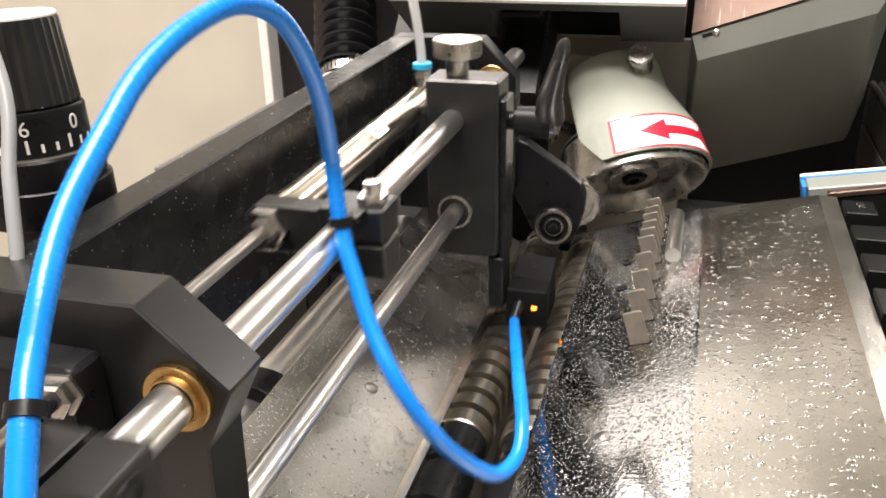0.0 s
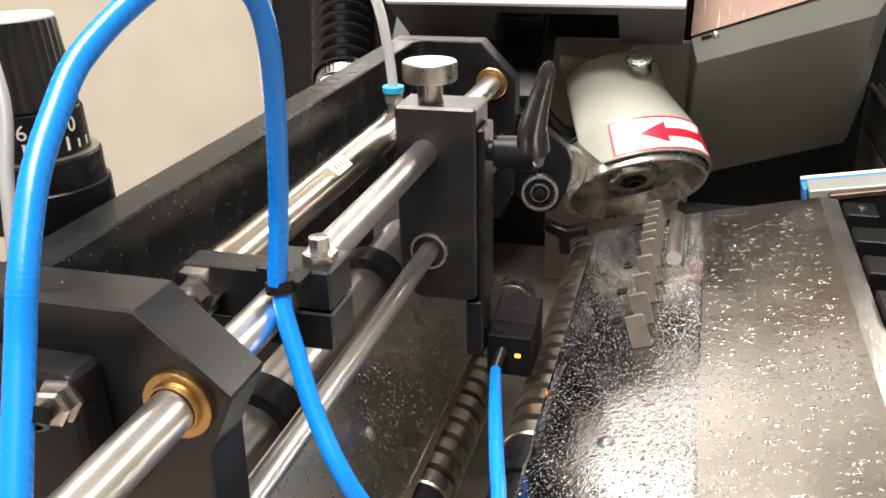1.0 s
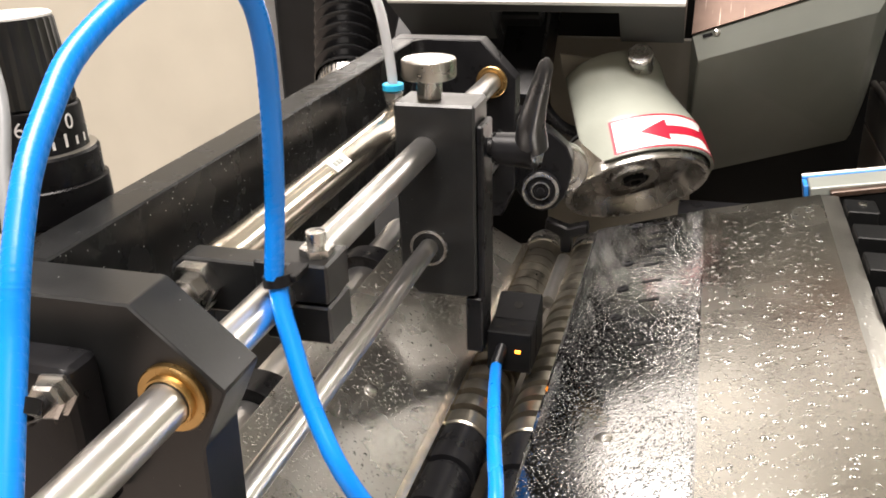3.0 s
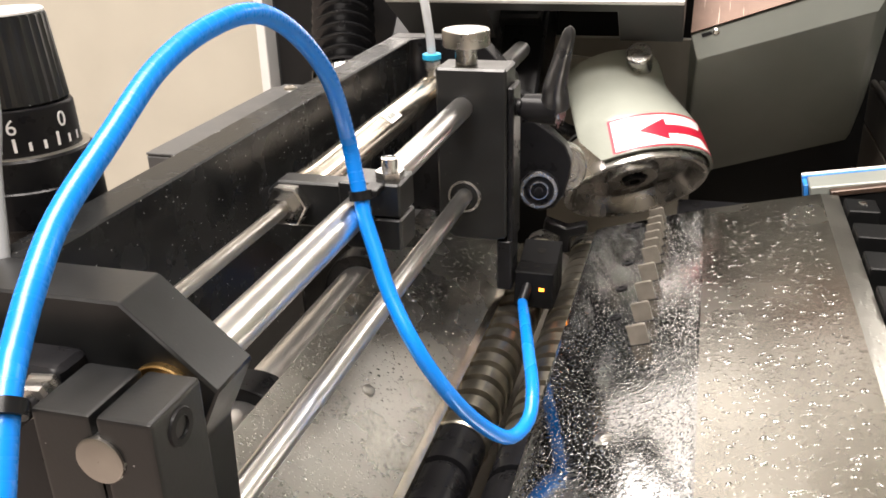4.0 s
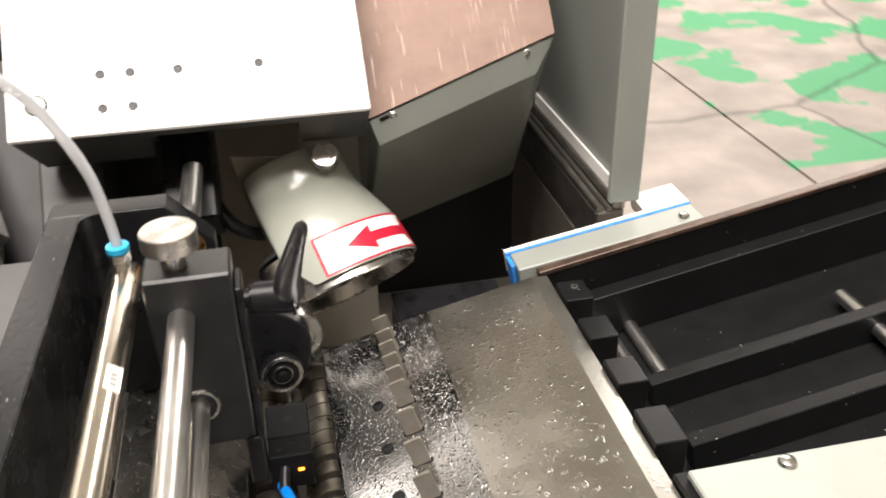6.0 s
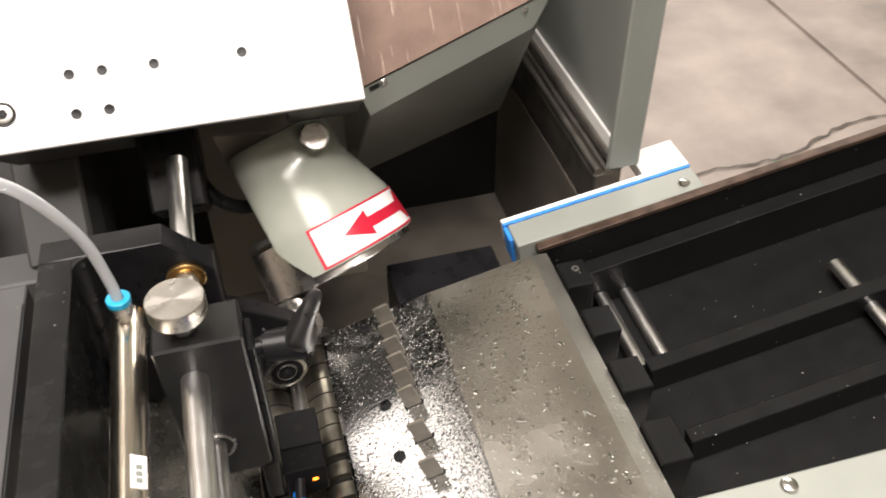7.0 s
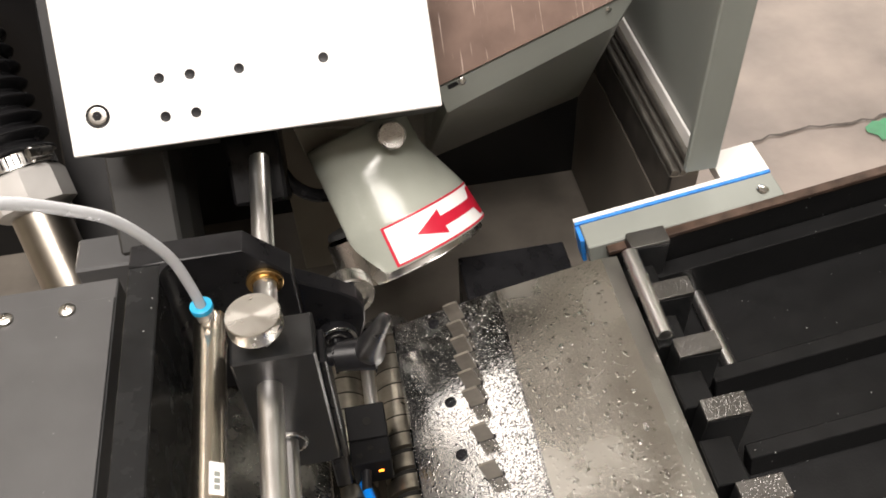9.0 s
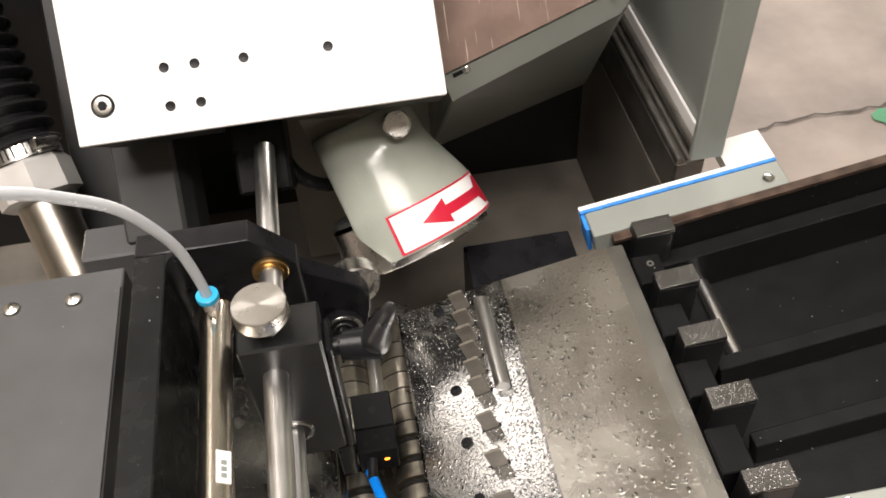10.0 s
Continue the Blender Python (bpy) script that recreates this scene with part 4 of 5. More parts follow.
part("side_plate", bm, BLACKS, car)
bm = bmn()
add_cyl(bm, (0, -0.3930, 0), (0, 0.099, 0), 0.0062, seg=36, bevel=0.0006)
part("guide_rod", bm, RODSTEEL, car, "polished steel guide rod")
bm = bmn()
add_lathe(bm, (0.0008, -0.0695, -0.0515), (0, -1, 0), [(0.0, 0.0098), (0.0012, 0.0096), (0.0012, 0.0082), (-0.003, 0.0080), (-0.003, 0.0045)], 36)
part("bearing_ring", bm, STEEL, car, "steel linear bearing ring")
KO = Vector((0.0, -0.057, 0.022))
bm = bmn()
add_lathe(bm, KO, (0, 0, 1), [(0.0002, 0.0062), (0.0102, 0.0062)], 28)
knob = part("knob_stem", bm, STEEL, car)
bm = bmn()
seg = 110
M = Matrix.Translation(KO)
rings = []
zs = [0.0100, 0.0105] + [0.0108 + 0.0078 * k / 12 for k in range(13)] + [0.0192]
for j, z in enumerate(zs):
    ring = []
    for k in range(seg):
        r = 0.0132 if 2 <= j <= 14 else 0.0126
        if 2 <= j <= 14 and (j + k) % 2:
            r -= 0.0004
        a = 2 * math.pi * k / seg
        ring.append(bm.verts.new(M @ Vector((r * math.cos(a), r * math.sin(a), z))))
    rings.append(ring)
for p, q in zip(rings, rings[1:]):
    for k in range(seg):
        bm.faces.new((p[k], p[(k + 1) % seg], q[(k + 1) % seg], q[k]))
bm.faces.new(list(reversed(rings[0])))
bm.faces.new(rings[-1])
part("knurled_knob", bm, BRUSHED, car, "knurled steel knob")
# lever handle
bm = bmn()
add_cyl(bm, (0.0290, -0.056, -0.0015), (0.0335, -0.056, -0.0015), 0.0050, seg=24, bevel=0.0006)
add_cyl(bm, (0.0330, -0.056, -0.0015), (0.0530, -0.0585, -0.0015), 0.0076, 0.0088, seg=28, bevel=0.0012)
part("lever_hub", bm, BLACKS, car, "black clamping hub")
bm = bmn()
LEV = [Vector((0.0500, -0.0585, 0.0010)), Vector((0.0505, -0.0600, 0.0058)), Vector((0.0510, -0.0635, 0.0130)), Vector((0.0545, -0.0685, 0.0270)), Vector((0.0580, -0.0725, 0.0390)), Vector((0.0600, -0.0745, 0.0465))]
lev = smooth_path(LEV, 24)
rings = []
for k, c in enumerate(lev):
    f = k / 24
    d = (lev[min(k + 1, 24)] - lev[max(k - 1, 0)]).normalized()
    a = Vector((1, -0.45, 0))
    a = (a - d * a.dot(d)).normalized()
    b = d.cross(a)
    wide = 0.0080 - 0.0050 * f ** 0.75
    thin = 0.0078 - 0.0050 * f
    end = 1.0 if f < 0.9 else math.sqrt(max(0.06, 1 - ((f - 0.9) / 0.1) ** 2))
    rings.append([bm.verts.new(c + end * (wide * math.copysign(abs(math.cos(q)) ** 0.8, math.cos(q)) * a + thin * math.copysign(abs(math.sin(q)) ** 0.8, math.sin(q)) * b)) for q in [2 * math.pi * j / 20 for j in range(20)]])
for p, q in zip(rings, rings[1:]):
    for j in range(20):
        bm.faces.new((p[j], p[(j + 1) % 20], q[(j + 1) % 20], q[j]))
bm.faces.new(list(reversed(rings[0])))
bm.faces.new(rings[-1])
part("lever_handle", bm, LEVER, car, "black plastic clamping lever")
bm = bmn()
add_cyl(bm, (0.0530, -0.0585, -0.0015), (0.0545, -0.0588, -0.0015), 0.0058, seg=20, bevel=0.0004)
part("lever_screw", bm, STEEL, car, "steel lever screw")
# air cylinder
CX, CZ = -0.0285, 0.0008
bm = bmn()
add_lathe(bm, (CX, -0.2173, CZ), (0, 1, 0), [(0.0, 0.0001), (0.0, 0.0076), (0.002, 0.0084), (0.009, 0.0084), (0.0095, 0.0081), (0.177, 0.0081), (0.178, 0.0087), (0.195, 0.0087), (0.197, 0.0078), (0.197, 0.0001)], 40)
cyl = part("air_cylinder", bm, NICKEL, car, "nickel plated air cylinder")
bm = bmn()
add_box(bm, (-0.0035, -0.008, 0), (0.0035, 0.008, 0.0003), 0, Matrix.Translation((CX, -0.118, CZ)) @ Matrix.Rotation(radians(35), 4, "Y") @ Matrix.Translation((0, 0, 0.0082)))
part("type_sticker", bm, LABEL, cyl, "small white type sticker")
bm = bmn()
for k in range(3):
    add_box(bm, (-0.0012, -0.0055 + k * 0.0032, 0.0004), (0.0014, -0.0033 + k * 0.0032, 0.0006), 0, Matrix.Translation((CX, -0.118, CZ)) @ Matrix.Rotation(radians(35), 4, "Y") @ Matrix.Translation((0, 0, 0.0082)))
part("print_bars", bm, GREY, cyl)
bm = bmn()
add_lathe(bm, (CX, -0.0290, CZ + 0.007), (0, 0, 1), [(0.0005, 0.0042), (0.004, 0.0042), (0.0045, 0.0052), (0.0095, 0.0052), (0.010, 0.0042), (0.0105, 0.0042)], 6)
fit_ = part("hose_fitting", bm, STEEL, cyl, "steel push-in fitting")
bm = bmn()
add_lathe(bm, (CX, -0.0290, CZ + 0.0175), (0, 0, 1), [(0.0, 0.0040), (0.0002, 0.0056), (0.003, 0.0056), (0.0034, 0.005), (0.0034, 0.0028)], 28)
part("collet", bm, CYAN, fit_, "blue release collet")
bm = bmn()
add_cyl(bm, (CX, -0.228, CZ), (CX, -0.34, CZ), 0.0028, seg=20)
# front clamp bracket
bm2 = bmn()
add_prism(bm2, [(-0.039, 0.0050), (-0.034, 0.0095), (0.004, 0.0095), (0.004, -0.0095), (-0.035, -0.0095), (-0.039, -0.005)], -0.2285, -0.2175, "y", 0.0008)
part("front_bracket", bm2, BLACK, car)
part("piston_rod", bm, TRACK, fr, "thin steel piston rod")
bm = bmn()
add_box(bm, (-0.0075, -0.2300, -0.0022), (0.0180, -0.2120, 0.0115), 0.0008)
part("clamp_block", bm, BLACK, car)
bm = bmn()
add_box(bm, (-0.0055, -0.2300, -0.0165), (0.0180, -0.2120, -0.0030), 0.0008)
part("clamp_jaw", bm, BLACK, car)
bm = bmn()
add_lathe(bm, (CX, -0.2287, CZ), (0, -1, 0), [(0.0, 0.0088), (0.0055, 0.0088), (0.006, 0.008), (0.006, 0.0050), (0.010, 0.0050), (0.010, 0.0030)], 6)
part("lock_nut", bm, STEEL, car, "hexagonal steel lock nut")
bm = bmn()
add_cyl(bm, (0.0113, -0.221, 0.0116), (0.0113, -0.221, 0.0190), 0.0032, seg=18, bevel=0.0004)
add_cyl(bm, (0.0113, -0.221, 0.0116), (0.0113, -0.221, 0.0142), 0.0058, seg=6)
part("clamp_bolt", bm, STEEL, car)
bm = bmn()
add_lathe(bm, (0.0057, -0.2392, 0.0100), (0.15, -0.2, -1), [(-0.0018, 0.0030), (-0.0018, 0.0045), (0.0018, 0.0045), (0.0018, 0.0030)], 20)
add_box(bm, (0.006, -0.2390, 0.0095), (0.012, -0.2290, 0.0120), 0.0003)
part("cable_tie", bm, BLACKS, car)
# near end clamp
bm = bmn()
add_box(bm, (-0.0170, -0.3935, -0.030), (-0.0010, -0.3720, 0.0115), 0.0014, None, 2)
part("clamp_half", bm, BLACK, car, "black clamp half")
bm = bmn()
add_box(bm, (-0.0010, -0.3928, -0.0295), (0.0004, -0.3727, -0.006), 0)
part("clamp_web", bm, BLACKS, car)
bm = bmn()
add_box(bm, (0.0004, -0.3935, -0.030), (0.0150, -0.3720, 0.0115), 0.0014, None, 2)
ec = part("end_clamp", bm, BLACK, car, "black split end clamp")
bm = bmn()
add_lathe(bm, (0.0150, -0.3830, 0.0045), (1, 0, 0), [(0.0, 0.0050), (0.0006, 0.0047), (0.0006, 0.0028), (-0.0003, 0.0026), (-0.0003, 0.0001)], 20)
part("cap_screw", bm, BLACKS, ec)
bm = bmn()
add_lathe(bm, (0.0, -0.3936, 0.0), (0, -1, 0), [(-0.001, 0.0062), (0.0006, 0.0062), (0.001, 0.0056), (0.001, 0.0001)], 28)
part("rod_end", bm, TRACK, ec, "grey rod end face")
# sensor head
bm = bmn()
add_box(bm, (0.0285, -0.0615, -0.1235), (0.0520, -0.046, -0.1000), 0.0007)
add_prism(bm, [(-0.0458, -0.1235), (-0.0458, -0.1000), (-0.026, -0.0930), (-0.026, -0.1235)], 0.0285, 0.0520, "x", 0.0007)
sens = part("sensor_head", bm, SENSOR, car, "black sensor block")
for x, y in ((0.034, -0.056), (0.047, -0.056), (0.0405, -0.052)):
    bm = bmn()
    add_lathe(bm, (x, y, -0.1), (0, 0, 1), [(0.0001, 0.0017), (0.0003, 0.0016), (0.0002, 0.0001)], 12)
    part("screw_hole", bm, RECESS_SHADE, sens)
bm = bmn()
add_lathe(bm, (0.0405, -0.036, -0.0965), (0, -0.33, 0.94), [(0.0001, 0.0026), (0.0003, 0.0024), (0.0002, 0.0001)], 14)
part("screw_hole", bm, RECESS_SHADE, sens)
bm = bmn()
add_box(bm, (0.0435, -0.0620, -0.1118), (0.0465, -0.0613, -0.1098), 0.0003)
part("indicator_light", bm, LED, sens, "lit orange indicator")
bm = bmn()
add_cyl(bm, (0.0365, -0.0600, -0.1090), (0.0350, -0.0700, -0.1160), 0.0030, seg=16)
part("hose_plug", bm, BLACKS, sens)
LOW = [(0.0057, -0.2385, 0.0110), (0.0077, -0.2425, 0.0036), (0.0128, -0.2475, -0.0065), (0.0216, -0.2560, -0.0228), (0.0340, -0.2640, -0.0396), (0.0456, -0.2608, -0.0603), (0.0544, -0.2477, -0.0806), (0.0624, -0.2342, -0.0939), (0.0676, -0.2203, -0.0932), (0.0664, -0.2063, -0.0865), (0.0598, -0.1804, -0.0850), (0.0480, -0.1295, -0.0950), (0.0339, -0.0640, -0.1183)]
bm = bmn()
add_tube(bm, LOW, 0.0030, 70, 16)
part("lower_hose", bm, BLUE, car, "blue plastic hose loop")
bm = bmn()
add_tube(bm, [(CX, -0.029, 0.019), (-0.0292, -0.0297, 0.0328), (-0.0320, -0.0325, 0.058), (-0.0373, -0.0375, 0.0786), (-0.0450, -0.0450, 0.100), (-0.0543, -0.0539, 0.1161), (-0.0706, -0.0697, 0.1389), (-0.092, -0.088, 0.157), (-0.13, -0.11, 0.172), (-0.20, -0.14, 0.18)], 0.0026, 60, 14)
part("clear_hose", bm, CLEAR, car, "translucent milky plastic hose")

# ---- hinged press arm with roller ----
PIV = Vector((0.035, 0.02, -0.10))
arm = thing("press_arm", PIV, "black hinged arm with a ball bearing roller", "press arm")
bm = bmn()
add_prism(bm, [(-0.030, -0.030), (0.012, -0.0410), (0.0210, -0.0445), (0.0470, -0.0620), (0.0560, -0.0700), (0.0595, -0.0790), (0.0590, -0.0900), (0.0555, -0.1040), (0.0490, -0.1130), (0.0395, -0.1160), (0.0300, -0.1125), (0.0235, -0.1030), (0.0110, -0.0800), (-0.030, -0.065)], 0.0145, 0.0260, "y", 0.0010)
part("arm", bm, BLACKS, arm)
bm = bmn()
add_lathe(bm, (0.0395, 0.0140, -0.0995), (0.12, -0.99, 0.05), [(-0.0005, 0.0001), (-0.0005, 0.0128), (0.0050, 0.0128), (0.0056, 0.0122), (0.0056, 0.0098), (0.0046, 0.0094), (0.0046, 0.0068), (0.0056, 0.0066), (0.0056, 0.0040), (0.0050, 0.0038), (0.0050, 0.0026), (0.0085, 0.0024), (0.0085, 0.0001)], 36)
part("bearing_roller", bm, BLACKS, arm, "dark steel ball bearing")
bm = bmn()
add_lathe(bm, (0.0395, 0.0140, -0.0995), (0.12, -0.99, 0.05), [(0.0050, 0.0124), (0.0060, 0.0121), (0.0060, 0.0101), (0.0050, 0.0098)], 36)
add_lathe(bm, (0.0395, 0.0140, -0.0995), (0.12, -0.99, 0.05), [(0.0052, 0.0064), (0.0060, 0.0062), (0.0060, 0.0054), (0.0052, 0.0052)], 28)
part("bearing_race", bm, STEEL, arm, "bright bearing race")
bm = bmn()
add_lathe(bm, (0.0505, 0.0380, -0.0915), (0.15, -0.98, 0.05), [(-0.006, 0.0001), (-0.006, 0.0165), (0.004, 0.0165), (0.005, 0.0155), (0.005, 0.012), (0.003, 0.0115), (0.003, 0.0001)], 40)
part("guide_wheel", bm, STEEL, arm, "bare steel guide wheel")
bm = bmn()
add_cyl(bm, (0.0505, 0.026, -0.0915), (0.0505, 0.036, -0.0915), 0.005, seg=20)
part("wheel_axle", bm, BLACKS, arm)

# ---- dial knob ----
DX = Vector((-0.0895, -0.2955, 0.0))
DA = Vector((-0.035, 0.02, 1)).normalized()
dial = thing("dial_knob", DX, "black numbered adjusting dial with white cap", "dial")
bm = bmn()
add_lathe(bm, DX, DA, [(-0.12, 0.0140), (0.0165, 0.0140), (0.0170, 0.0212), (0.0180, 0.0219), (0.0295, 0.0219), (0.030, 0.0212), (0.030, 0.001)], 48)
part("dial_base", bm, BLACKS, dial)
bm = bmn()
add_lathe(bm, DX, DA, [(0.0302, 0.0190), (0.0302, 0.0206), (0.0395, 0.0206), (0.0403, 0.0200), (0.0403, 0.012)], 48)
part("scale_ring", bm, BLACKS, dial, "dark steel ring")
# Pale steel layer on the black ring draws its bevel's highlight
bm = bmn()
add_lathe(bm, DX, DA, [(0.0404, 0.0176), (0.0407, 0.0176), (0.0407, 0.0199), (0.0404, 0.0200)], 48)
part("ring_top_highlight", bm, TRACK, dial, "bright ring top with its highlight in the colour")
bm = bmn()
prof = [(0.0386, 0.0168), (0.0400, 0.0175), (0.0545, 0.0172), (0.0555, 0.0166)]
add_lathe(bm, DX, DA, prof + [(0.0556, 0.001)], 48)
drum = part("dial_drum", bm, BLACKS, dial, "black drum with white scale")
bm = bmn()
MD = Matrix.Translation(DX) @ frame_of(DA)
NK = 60
rings = []
for sv, r in ((0.0557, 0.0158), (0.0565, 0.0164), (0.0830, 0.0146), (0.0838, 0.0140)):
    rings.append([bm.verts.new(MD @ Vector(((r - 0.0006 * (k % 2)) * math.cos(2 * math.pi * k / NK), (r - 0.0006 * (k % 2)) * math.sin(2 * math.pi * k / NK), sv))) for k in range(NK)])
for p, q in zip(rings, rings[1:]):
    for k in range(NK):
        bm.faces.new((p[k], p[(k + 1) % NK], q[(k + 1) % NK], q[k]))
bm.faces.new(rings[-1])
part("fluted_grip", bm, BLACK, dial, "black fluted grip")
bm = bmn()
add_lathe(bm, DX, DA, [(0.0839, 0.0142), (0.0846, 0.0142), (0.0852, 0.0134), (0.0852, 0.0001)], 48)
part("cap", bm, LABEL, dial, "white cap")


def on_drum(a, sv):
    return MD @ Matrix.Rotation(a, 4, "Z") @ Matrix.Translation((0.01757, 0, sv)) @ Matrix.Rotation(radians(90), 4, "Z") @ Matrix.Rotation(radians(90), 4, "X")


def digit(text, m, size, parent):
    cu = bpy.data.curves.new("digit", "FONT")
    cu.body, cu.size, cu.extrude, cu.align_x = text, size, 0.0001, "CENTER"
    tmp = bpy.data.objects.new("digit", cu)
    me = bpy.data.meshes.new_from_object(tmp)
    bpy.data.objects.remove(tmp)
    bm = bmesh.new()
    bm.from_mesh(me)
    bm.transform(m)
    return part("scale_digit", bm, LABEL, parent, "white printed digit")


FA = math.atan2((MD.inverted() @ Vector((0.1236, -0.533, 0.124))).y, (MD.inverted() @ Vector((0.1236, -0.533, 0.124))).x)
for text, da in (("6", -12), ("0", 42)):
    digit(text, on_drum(FA + radians(da), 0.0482), 0.0070, drum)
for k in range(-4, 7):
    bm = bmn()
    h = 0.0045 if k % 3 == 0 else 0.0028
    add_box(bm, (-0.0005, 0, 0), (0.0005, h, 0.0001), 0, on_drum(FA + radians(-12 + k * 15), 0.0424))
    part("scale_tick", bm, LABEL, drum)

# ---- blue hose, in short rigid pieces ----
HB = [(-0.0006, -0.2226, 0.0052), (0.0004, -0.2355, 0.0323), (0.0034, -0.2552, 0.0580), (0.0039, -0.2790, 0.0769), (0.0024, -0.3006, 0.0863), (-0.0019, -0.3205, 0.0852), (-0.0055, -0.3398, 0.0786), (-0.0057, -0.3619, 0.0674), (-0.0062, -0.3829, 0.0556), (-0.0026, -0.3985, 0.0469), (-0.0002, -0.4098, 0.0375), (0.0036, -0.4191, 0.0308), (0.0078, -0.4295, 0.0182)]
HA = [(0.0050, -0.3147, 0.0120), (0.0063, -0.3134, 0.0315), (0.0078, -0.3135, 0.0475), (0.0096, -0.3149, 0.0663), (0.0113, -0.3182, 0.0827), (0.0109, -0.3219, 0.0950), (0.0078, -0.3285, 0.1021), (0.0022, -0.3384, 0.1052), (-0.0044, -0.3520, 0.0991), (-0.0076, -0.3701, 0.0895), (-0.0068, -0.3825, 0.0801), (-0.0054, -0.3927, 0.0710), (-0.0034, -0.4006, 0.0618), (-0.0011, -0.4076, 0.0528), (0.0007, -0.4132, 0.0434), (0.0039, -0.4209, 0.0331), (0.0084, -0.4311, 0.0204)]
HB[0], HA[0] = (0.0055, -0.240, 0.012), (0.0055, -0.317, 0.012)
NH = 72
hose = thing("air_hose", (0, -0.36, 0.03), "glossy blue plastic air hose arching to the carriage", "hose")
pa, pb = smooth_path(HA, NH), smooth_path(HB, NH)
seg_len = max(max((b - a).length for a, b in zip(p, p[1:])) for p in (pa, pb))
HOSE = []
for k in range(NH):
    bm = bmn()
    h = seg_len * 0.5 + 0.0007
    add_lathe(bm, (0, 0, 0), (0, 0, 1), [(-h, 0.0030), (h, 0.0030)], 22)
    me = bpy.data.meshes.new("hose_piece")
    bm.to_mesh(me)
    bm.free()
    me.materials.append(BLUE)
    flat_smooth(me, 60)
    ob = new("hose_piece", me)
    ob.parent = hose
    HOSE.append(ob)

# ---- hose anchor on the near bracket ----
bm = bmn()
add_lathe(bm, (-0.0240, -0.3802, 0.0060), (0.15, -1, 0.1), [(0.0, 0.0062), (0.0012, 0.0062), (0.0012, 0.0052), (0.0050, 0.0052), (0.0058, 0.0042), (0.0058, 0.0001)], 6)
part("hex_bolt", bm, STEEL, fr, "bright hexagon bolt")
bm = bmn()
add_cyl(bm, (-0.0240, -0.3860, 0.0060), (-0.0230, -0.3920, 0.0065), 0.0024, seg=16)
part("bolt_shank", bm, BLACKS, fr)
bm = bmn()
pt = Vector(HB[-2])
add_lathe(bm, pt, Vector(HB[-1]) - Vector(HB[-3]), [(-0.0016, 0.0031), (-0.0016, 0.0044), (0.0016, 0.0044), (0.0016, 0.0031)], 20)
add_tube(bm, [pt + Vector((0.003, 0.002, 0)), (-0.012, -0.403, 0.016), (-0.0240, -0.3900, 0.0062)], 0.0013, 20, 8)
part("anchor_tie", bm, BLACKS, hose, "black cable tie")
bm = bmn()
add_box(bm, (-0.0600, -0.3800, -0.035), (-0.0200, -0.3663, 0.0125), 0.004, None, 3)
part("bracket_boss", bm, BLACKS, fr, "rounded black boss")
bm = bmn()
add_cyl(bm, (-0.0300, -0.4093, -0.0005), (-0.0157, -0.3986, 0.0137), 0.0026, seg=20, bevel=0.0004)
part("hose_stub", bm, STEEL, hose, "short steel tube held by the tie")
bm = bmn()
add_tube(bm, [(-0.100, -0.305, 0.110), (-0.0740, -0.3230, 0.0700), (-0.0660, -0.3370, 0.0460), (-0.0604, -0.3465, 0.0269), (-0.0568, -0.3539, 0.0094), (-0.0522, -0.3607, -0.0083), (-0.0459, -0.3669, -0.0260), (-0.0413, -0.3711, -0.0382), (-0.0380, -0.3748, -0.0482), (-0.035, -0.379, -0.07)], 0.0021, 60, 14)
single("supply_hose", bm, SUPPLY, "milky plastic supply hose hanging beside the dial", "hose")

# cables and mounts under the head
bm = bmn()
add_tube(bm, [(0.0, 0.150, -0.005), (0.004, 0.138, -0.030), (0.013, 0.132, -0.052), (0.028, 0.132, -0.066), (0.048, 0.138, -0.072)], 0.0048, 40, 14)
single("motor_cable", bm, RUBBER, "thick black motor cable under the head", "cable")
bm = bmn()
add_box(bm, (-0.165, -0.12, -0.23), (-0.085, 0.32, -0.175), 0.002, MW)
part("slide_base", bm, DARKP, head, "black painted slide base")

# roller yoke between the far bearings
bm = bmn()
add_prism(bm, [(0.0405, -0.128), (0.0480, -0.128), (0.0485, -0.116), (0.0600, -0.112), (0.0590, -0.105), (0.0450, -0.109), (0.0300, -0.104), (0.0290, -0.111), (0.0400, -0.116)], 0.034, 0.044, "y", 0.0012)
single("roller_yoke", bm, BLACKS, "oily black steel yoke between the roller bearings", "yoke")

# dark machine standing on the far floor
far = thing("parked_cart", (2.3, 4.4, -0.95), "black wheeled machine standing on the workshop floor", "cart")
bm = bmn()
add_box(bm, (1.9, 4.25, -0.80), (2.6, 4.8, -0.40), 0.05, None, 3)
part("cart_body", bm, BLACKS, far)
for x in (2.0, 2.46):
    bm = bmn()
    add_lathe(bm, (x, 4.24, -0.85), (0.2, -1, 0), [(-0.03, 0.001), (-0.03, 0.09), (-0.02, 0.10), (0.02, 0.10), (0.03, 0.09), (0.03, 0.001)], 28)
    part("cart_wheel", bm, RUBBER, far)

# ---- water drops ----


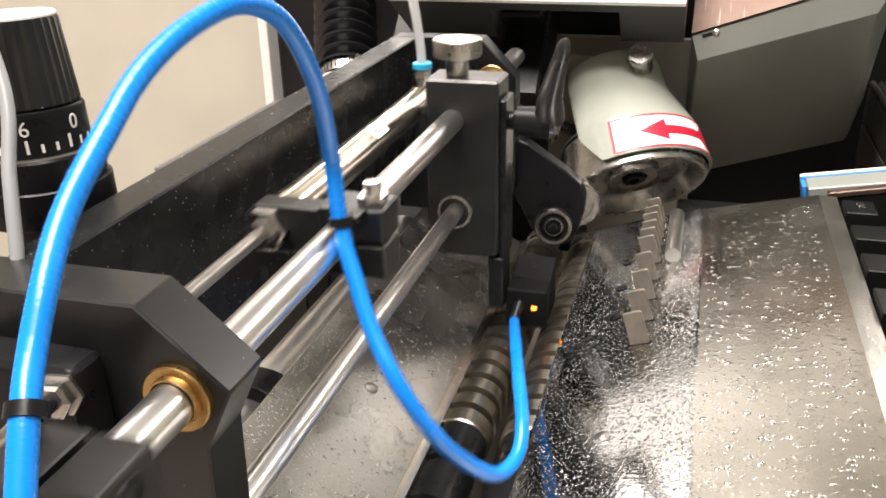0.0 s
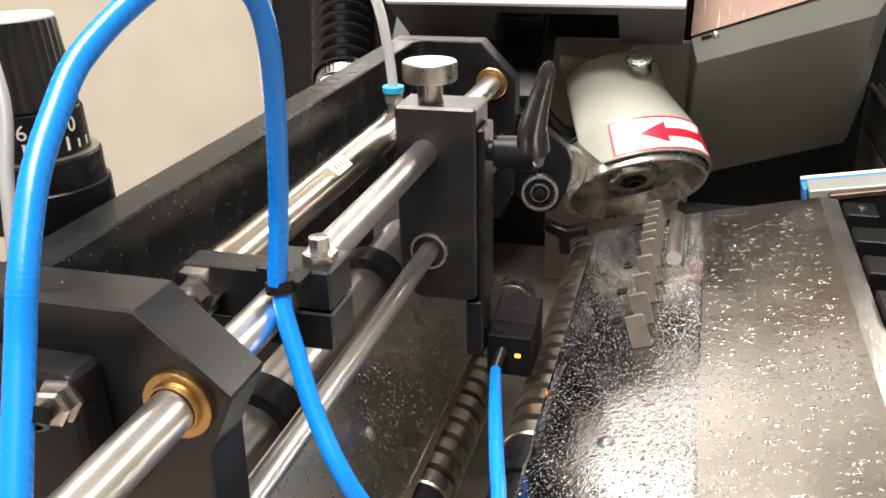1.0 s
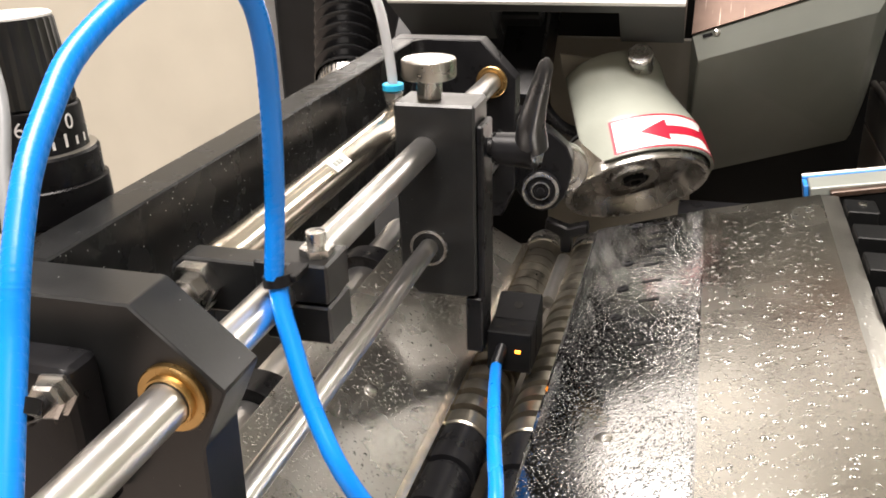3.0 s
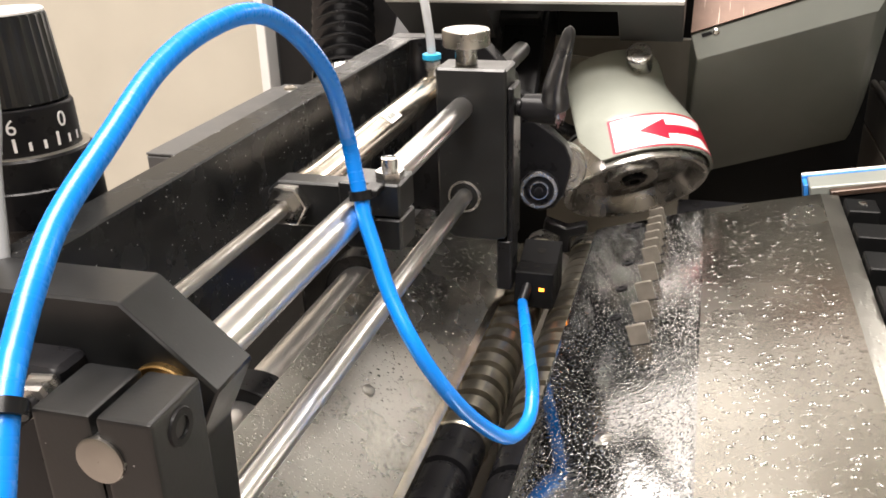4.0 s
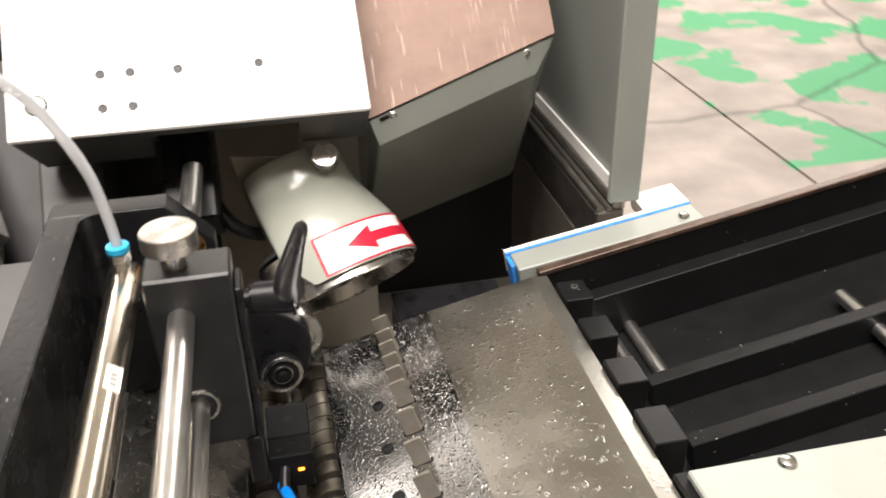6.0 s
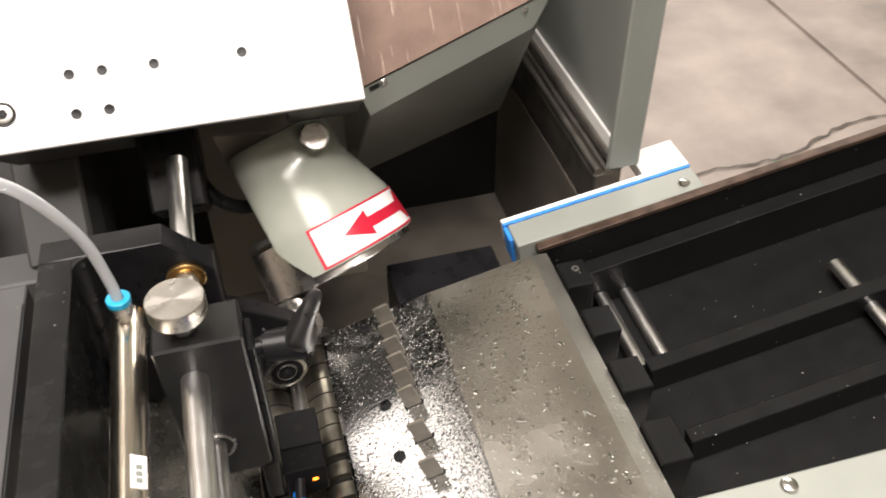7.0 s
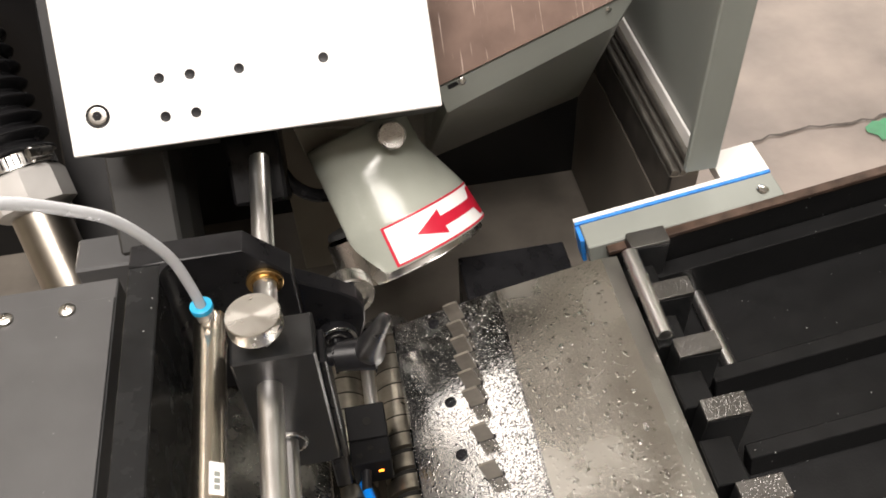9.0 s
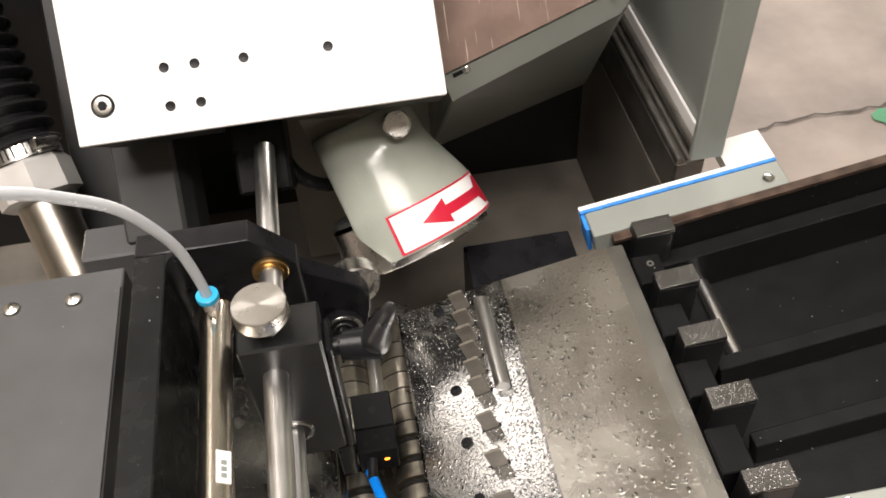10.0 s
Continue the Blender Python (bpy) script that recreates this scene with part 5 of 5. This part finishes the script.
def drops(name, parent, count, place, seed, label, small=0.0003, large=0.0006, flat=0.35):
    rnd = random.Random(seed)
    verts, faces = [], []
    for _ in range(count):
        c, n, u, v = place(rnd)
        r = small + large * rnd.random() ** 4
        h = r * (flat + 0.25 * rnd.random())
        st = 0.8 + 0.5 * rnd.random()
        base = len(verts)
        for ring, (rr, hh) in enumerate(((1.0, 0.0), (0.88, 0.5), (0.5, 0.88))):
            for k in range(9):
                a = 2 * math.pi * k / 9
                verts.append(c + u * (r * rr * st * math.cos(a)) + v * (r * rr * math.sin(a)) + n * (h * hh))
        verts.append(c + n * h)
        for ring in range(2):
            for k in range(9):
                a, b = base + ring * 9 + k, base + ring * 9 + (k + 1) % 9
                faces.append((a, b, b + 9, a + 9))
        for k in range(9):
            faces.append((base + 18 + k, base + 18 + (k + 1) % 9, base + 27))
    o = base_of(parent) if parent is not None else Vector((0, 0, 0))
    me = bpy.data.meshes.new(name)
    me.from_pydata([q - o for q in verts], [], faces)
    me.materials.append(WATER)
    for p in me.polygons:
        p.use_smooth = True
    ob = new(name, me)
    ob.parent = parent
    return tagged(ob, label, "", "", "stuff")


def on_right(rnd):
    x = 0.0675 + 0.0675 * rnd.random()
    y = YN + 0.02 + (YF - YN - 0.03) * rnd.random()
    n = Vector((-0.296, 0, 0.955))
    return Vector((x, y, plate_z(x) + 0.00005)), n, Vector((0, 1, 0)), Vector((n.z, 0, -n.x))


def on_left(rnd):
    x = -0.045 + 0.058 * rnd.random()
    n = Vector((0.5, 0, 0.866))
    return Vector((x, -0.34 + 0.36 * rnd.random(), lp(x) + 0.00005)), n, Vector((0, 1, 0)), Vector((n.z, 0, -n.x))


drops("water_film", plate, 12000, on_right, 5, "clear water droplets", 0.00030, 0.0006, 0.40)
def on_upper(rnd):
    x = PL_B[0] + 0.003 + 0.062 * rnd.random()
    n = Vector((-0.221, 0, 0.975))
    return Vector((x, YN + 0.02 + (YF - YN - 0.03) * rnd.random() ** 0.8, plate_z(x) + 0.00005)), n, Vector((0, 1, 0)), Vector((n.z, 0, -n.x))


drops("water_film", plate, 1700, on_upper, 9, "flat water droplets", 0.00035, 0.0013, 0.06)
drops("water_film", swing, 2600, on_left, 6, "clear water droplets")

# ---- what moves ----


def ease(v):
    v = max(0.0, min(1.0, v))
    return v * v * (3 - 2 * v)


def near_share(t):
    """0 at the far stop, 1 at the near stop."""
    if t <= 0.3:
        return (0.34, 0.63, 0.88, 1.0)[int(round(t * 10))]
    return 1.0 - ease((t - 2.95) / 0.5)


STROKE = -0.0765
CT = [0, 0.1, 0.2, 0.3, 0.4, 1.5, 2.7, 2.95, 3.05, 3.15, 3.25, 3.35, 3.45, 3.6, 3.8, 10.0]


def hose_pose(k, f):
    a = pb[k].lerp(pa[k], f)
    b = pb[k + 1].lerp(pa[k + 1], f)
    q = (b - a).normalized().to_track_quat("Z", "Y")
    return Matrix.Translation((a + b) / 2 - Vector(hose.location)) @ q.to_matrix().to_4x4()


def motions():
    walk(car, [(t, Matrix.Translation(CO + Vector((0, STROKE * near_share(t), 0)))) for t in CT])
    for k, ob in enumerate(HOSE):
        walk(ob, [(t, hose_pose(k, near_share(t))) for t in CT])
    s0 = swing.location.copy()
    walk(swing, [(t, pose(*s0, 0, 28 * f, 0)) for t, f in ((0, 0), (0.2, 0), (0.3, 0.18), (0.4, 0.38), (0.5, 0.58), (0.6, 0.76), (0.7, 0.9), (0.8, 1.0), (1.0, 0.98), (1.2, 0.78), (1.4, 0.5), (1.5, 0.36), (1.6, 0.2), (1.8, 0), (2.0, 0), (10, 0))])
    d0 = stops.location.copy()
    walk(stops, [(t, Matrix.Translation(d0 + Vector((0.296, 0, -0.955)) * (0.0186 * f))) for t, f in ((0, 0), (1.9, 0.02), (2.0, 0.34), (2.1, 0.74), (2.2, 1), (2.7, 1), (3.4, 1), (3.6, 0.8), (3.8, 0.48), (4.0, 0.38), (4.1, 0.27), (4.2, 0.17), (4.3, 0.08), (4.5, 0), (10, 0))])
    u0 = push.location.copy()
    tz = sh.location.copy()
    walk(sh, [(t, Matrix.Translation(tz + Vector((0, 0, -0.030 * near_share(t))))) for t in CT])
    walk(push, [(t, Matrix.Translation(u0 + Vector((0, 0, -0.048 * f)))) for t, f in ((0, 1), (7.7, 1), (7.9, 0.75), (8.1, 0.50), (8.3, 0.36), (8.5, 0.233), (8.7, 0.146), (8.9, 0.058), (9.0, 0), (10, 0))])
    r = 0.0046

    def on_plate(x):
        n = Vector((-0.296, 0, 0.955)) if x < PL_B[0] else Vector((-0.221, 0, 0.975))
        return Vector((x, -0.0055, plate_z(x))) + n * r
    rest = Vector((0.0443, -0.0055, -0.1302))
    xa = 0.1205
    walk(arm, [(t, Matrix.Translation(PIV + Vector((-0.0098, 0, 0.0257)) * f)) for t, f in ((0, 0), (0.1, 0.15), (0.2, 0.6), (0.3, 1), (0.5, 1), (2.7, 1), (3.0, 1), (4.2, 1), (4.3, 0.97), (4.4, 0.6), (4.5, 0), (4.6, 0), (7.0, 0), (7.5, 0.3), (8.0, 0.75), (8.4, 1), (10, 1))])
    walk(pin_a, [(t, Matrix.Translation(p)) for t, p in ((0, on_plate(xa)), (1.9, on_plate(xa)), (2.1, on_plate(xa)), (2.2, on_plate(0.115)), (2.3, on_plate(0.094)), (2.4, on_plate(0.068)), (2.45, Vector((0.052, -0.0055, -0.118))), (2.5, rest), (2.7, rest), (10, rest))])
    low = Vector((0.2560, 0.000, -0.1180))
    top = Vector((0.2215, 0.0, -0.0612 + 0.0))
    walk(pin_b, [(t, Matrix.Translation(p)) for t, p in ((0, low), (7.8, low), (8.1, low.lerp(top, 0.15) + Vector((-0.006, 0, 0))), (8.3, Vector((0.240, 0, -0.095))), (8.5, Vector((0.233, 0, -0.078))), (8.7, Vector((0.2315, 0, -0.0700))), (8.9, Vector((0.228, 0, -0.0640))), (9.0, Vector((0.2205, 0, -0.0640))), (9.1, on_plate(0.203)), (9.2, on_plate(0.172)), (9.3, on_plate(0.138)), (9.35, on_plate(0.1235)), (9.4, on_plate(0.1225)), (9.5, on_plate(0.1210)), (9.6, on_plate(xa)), (10, on_plate(xa)))])


motions()
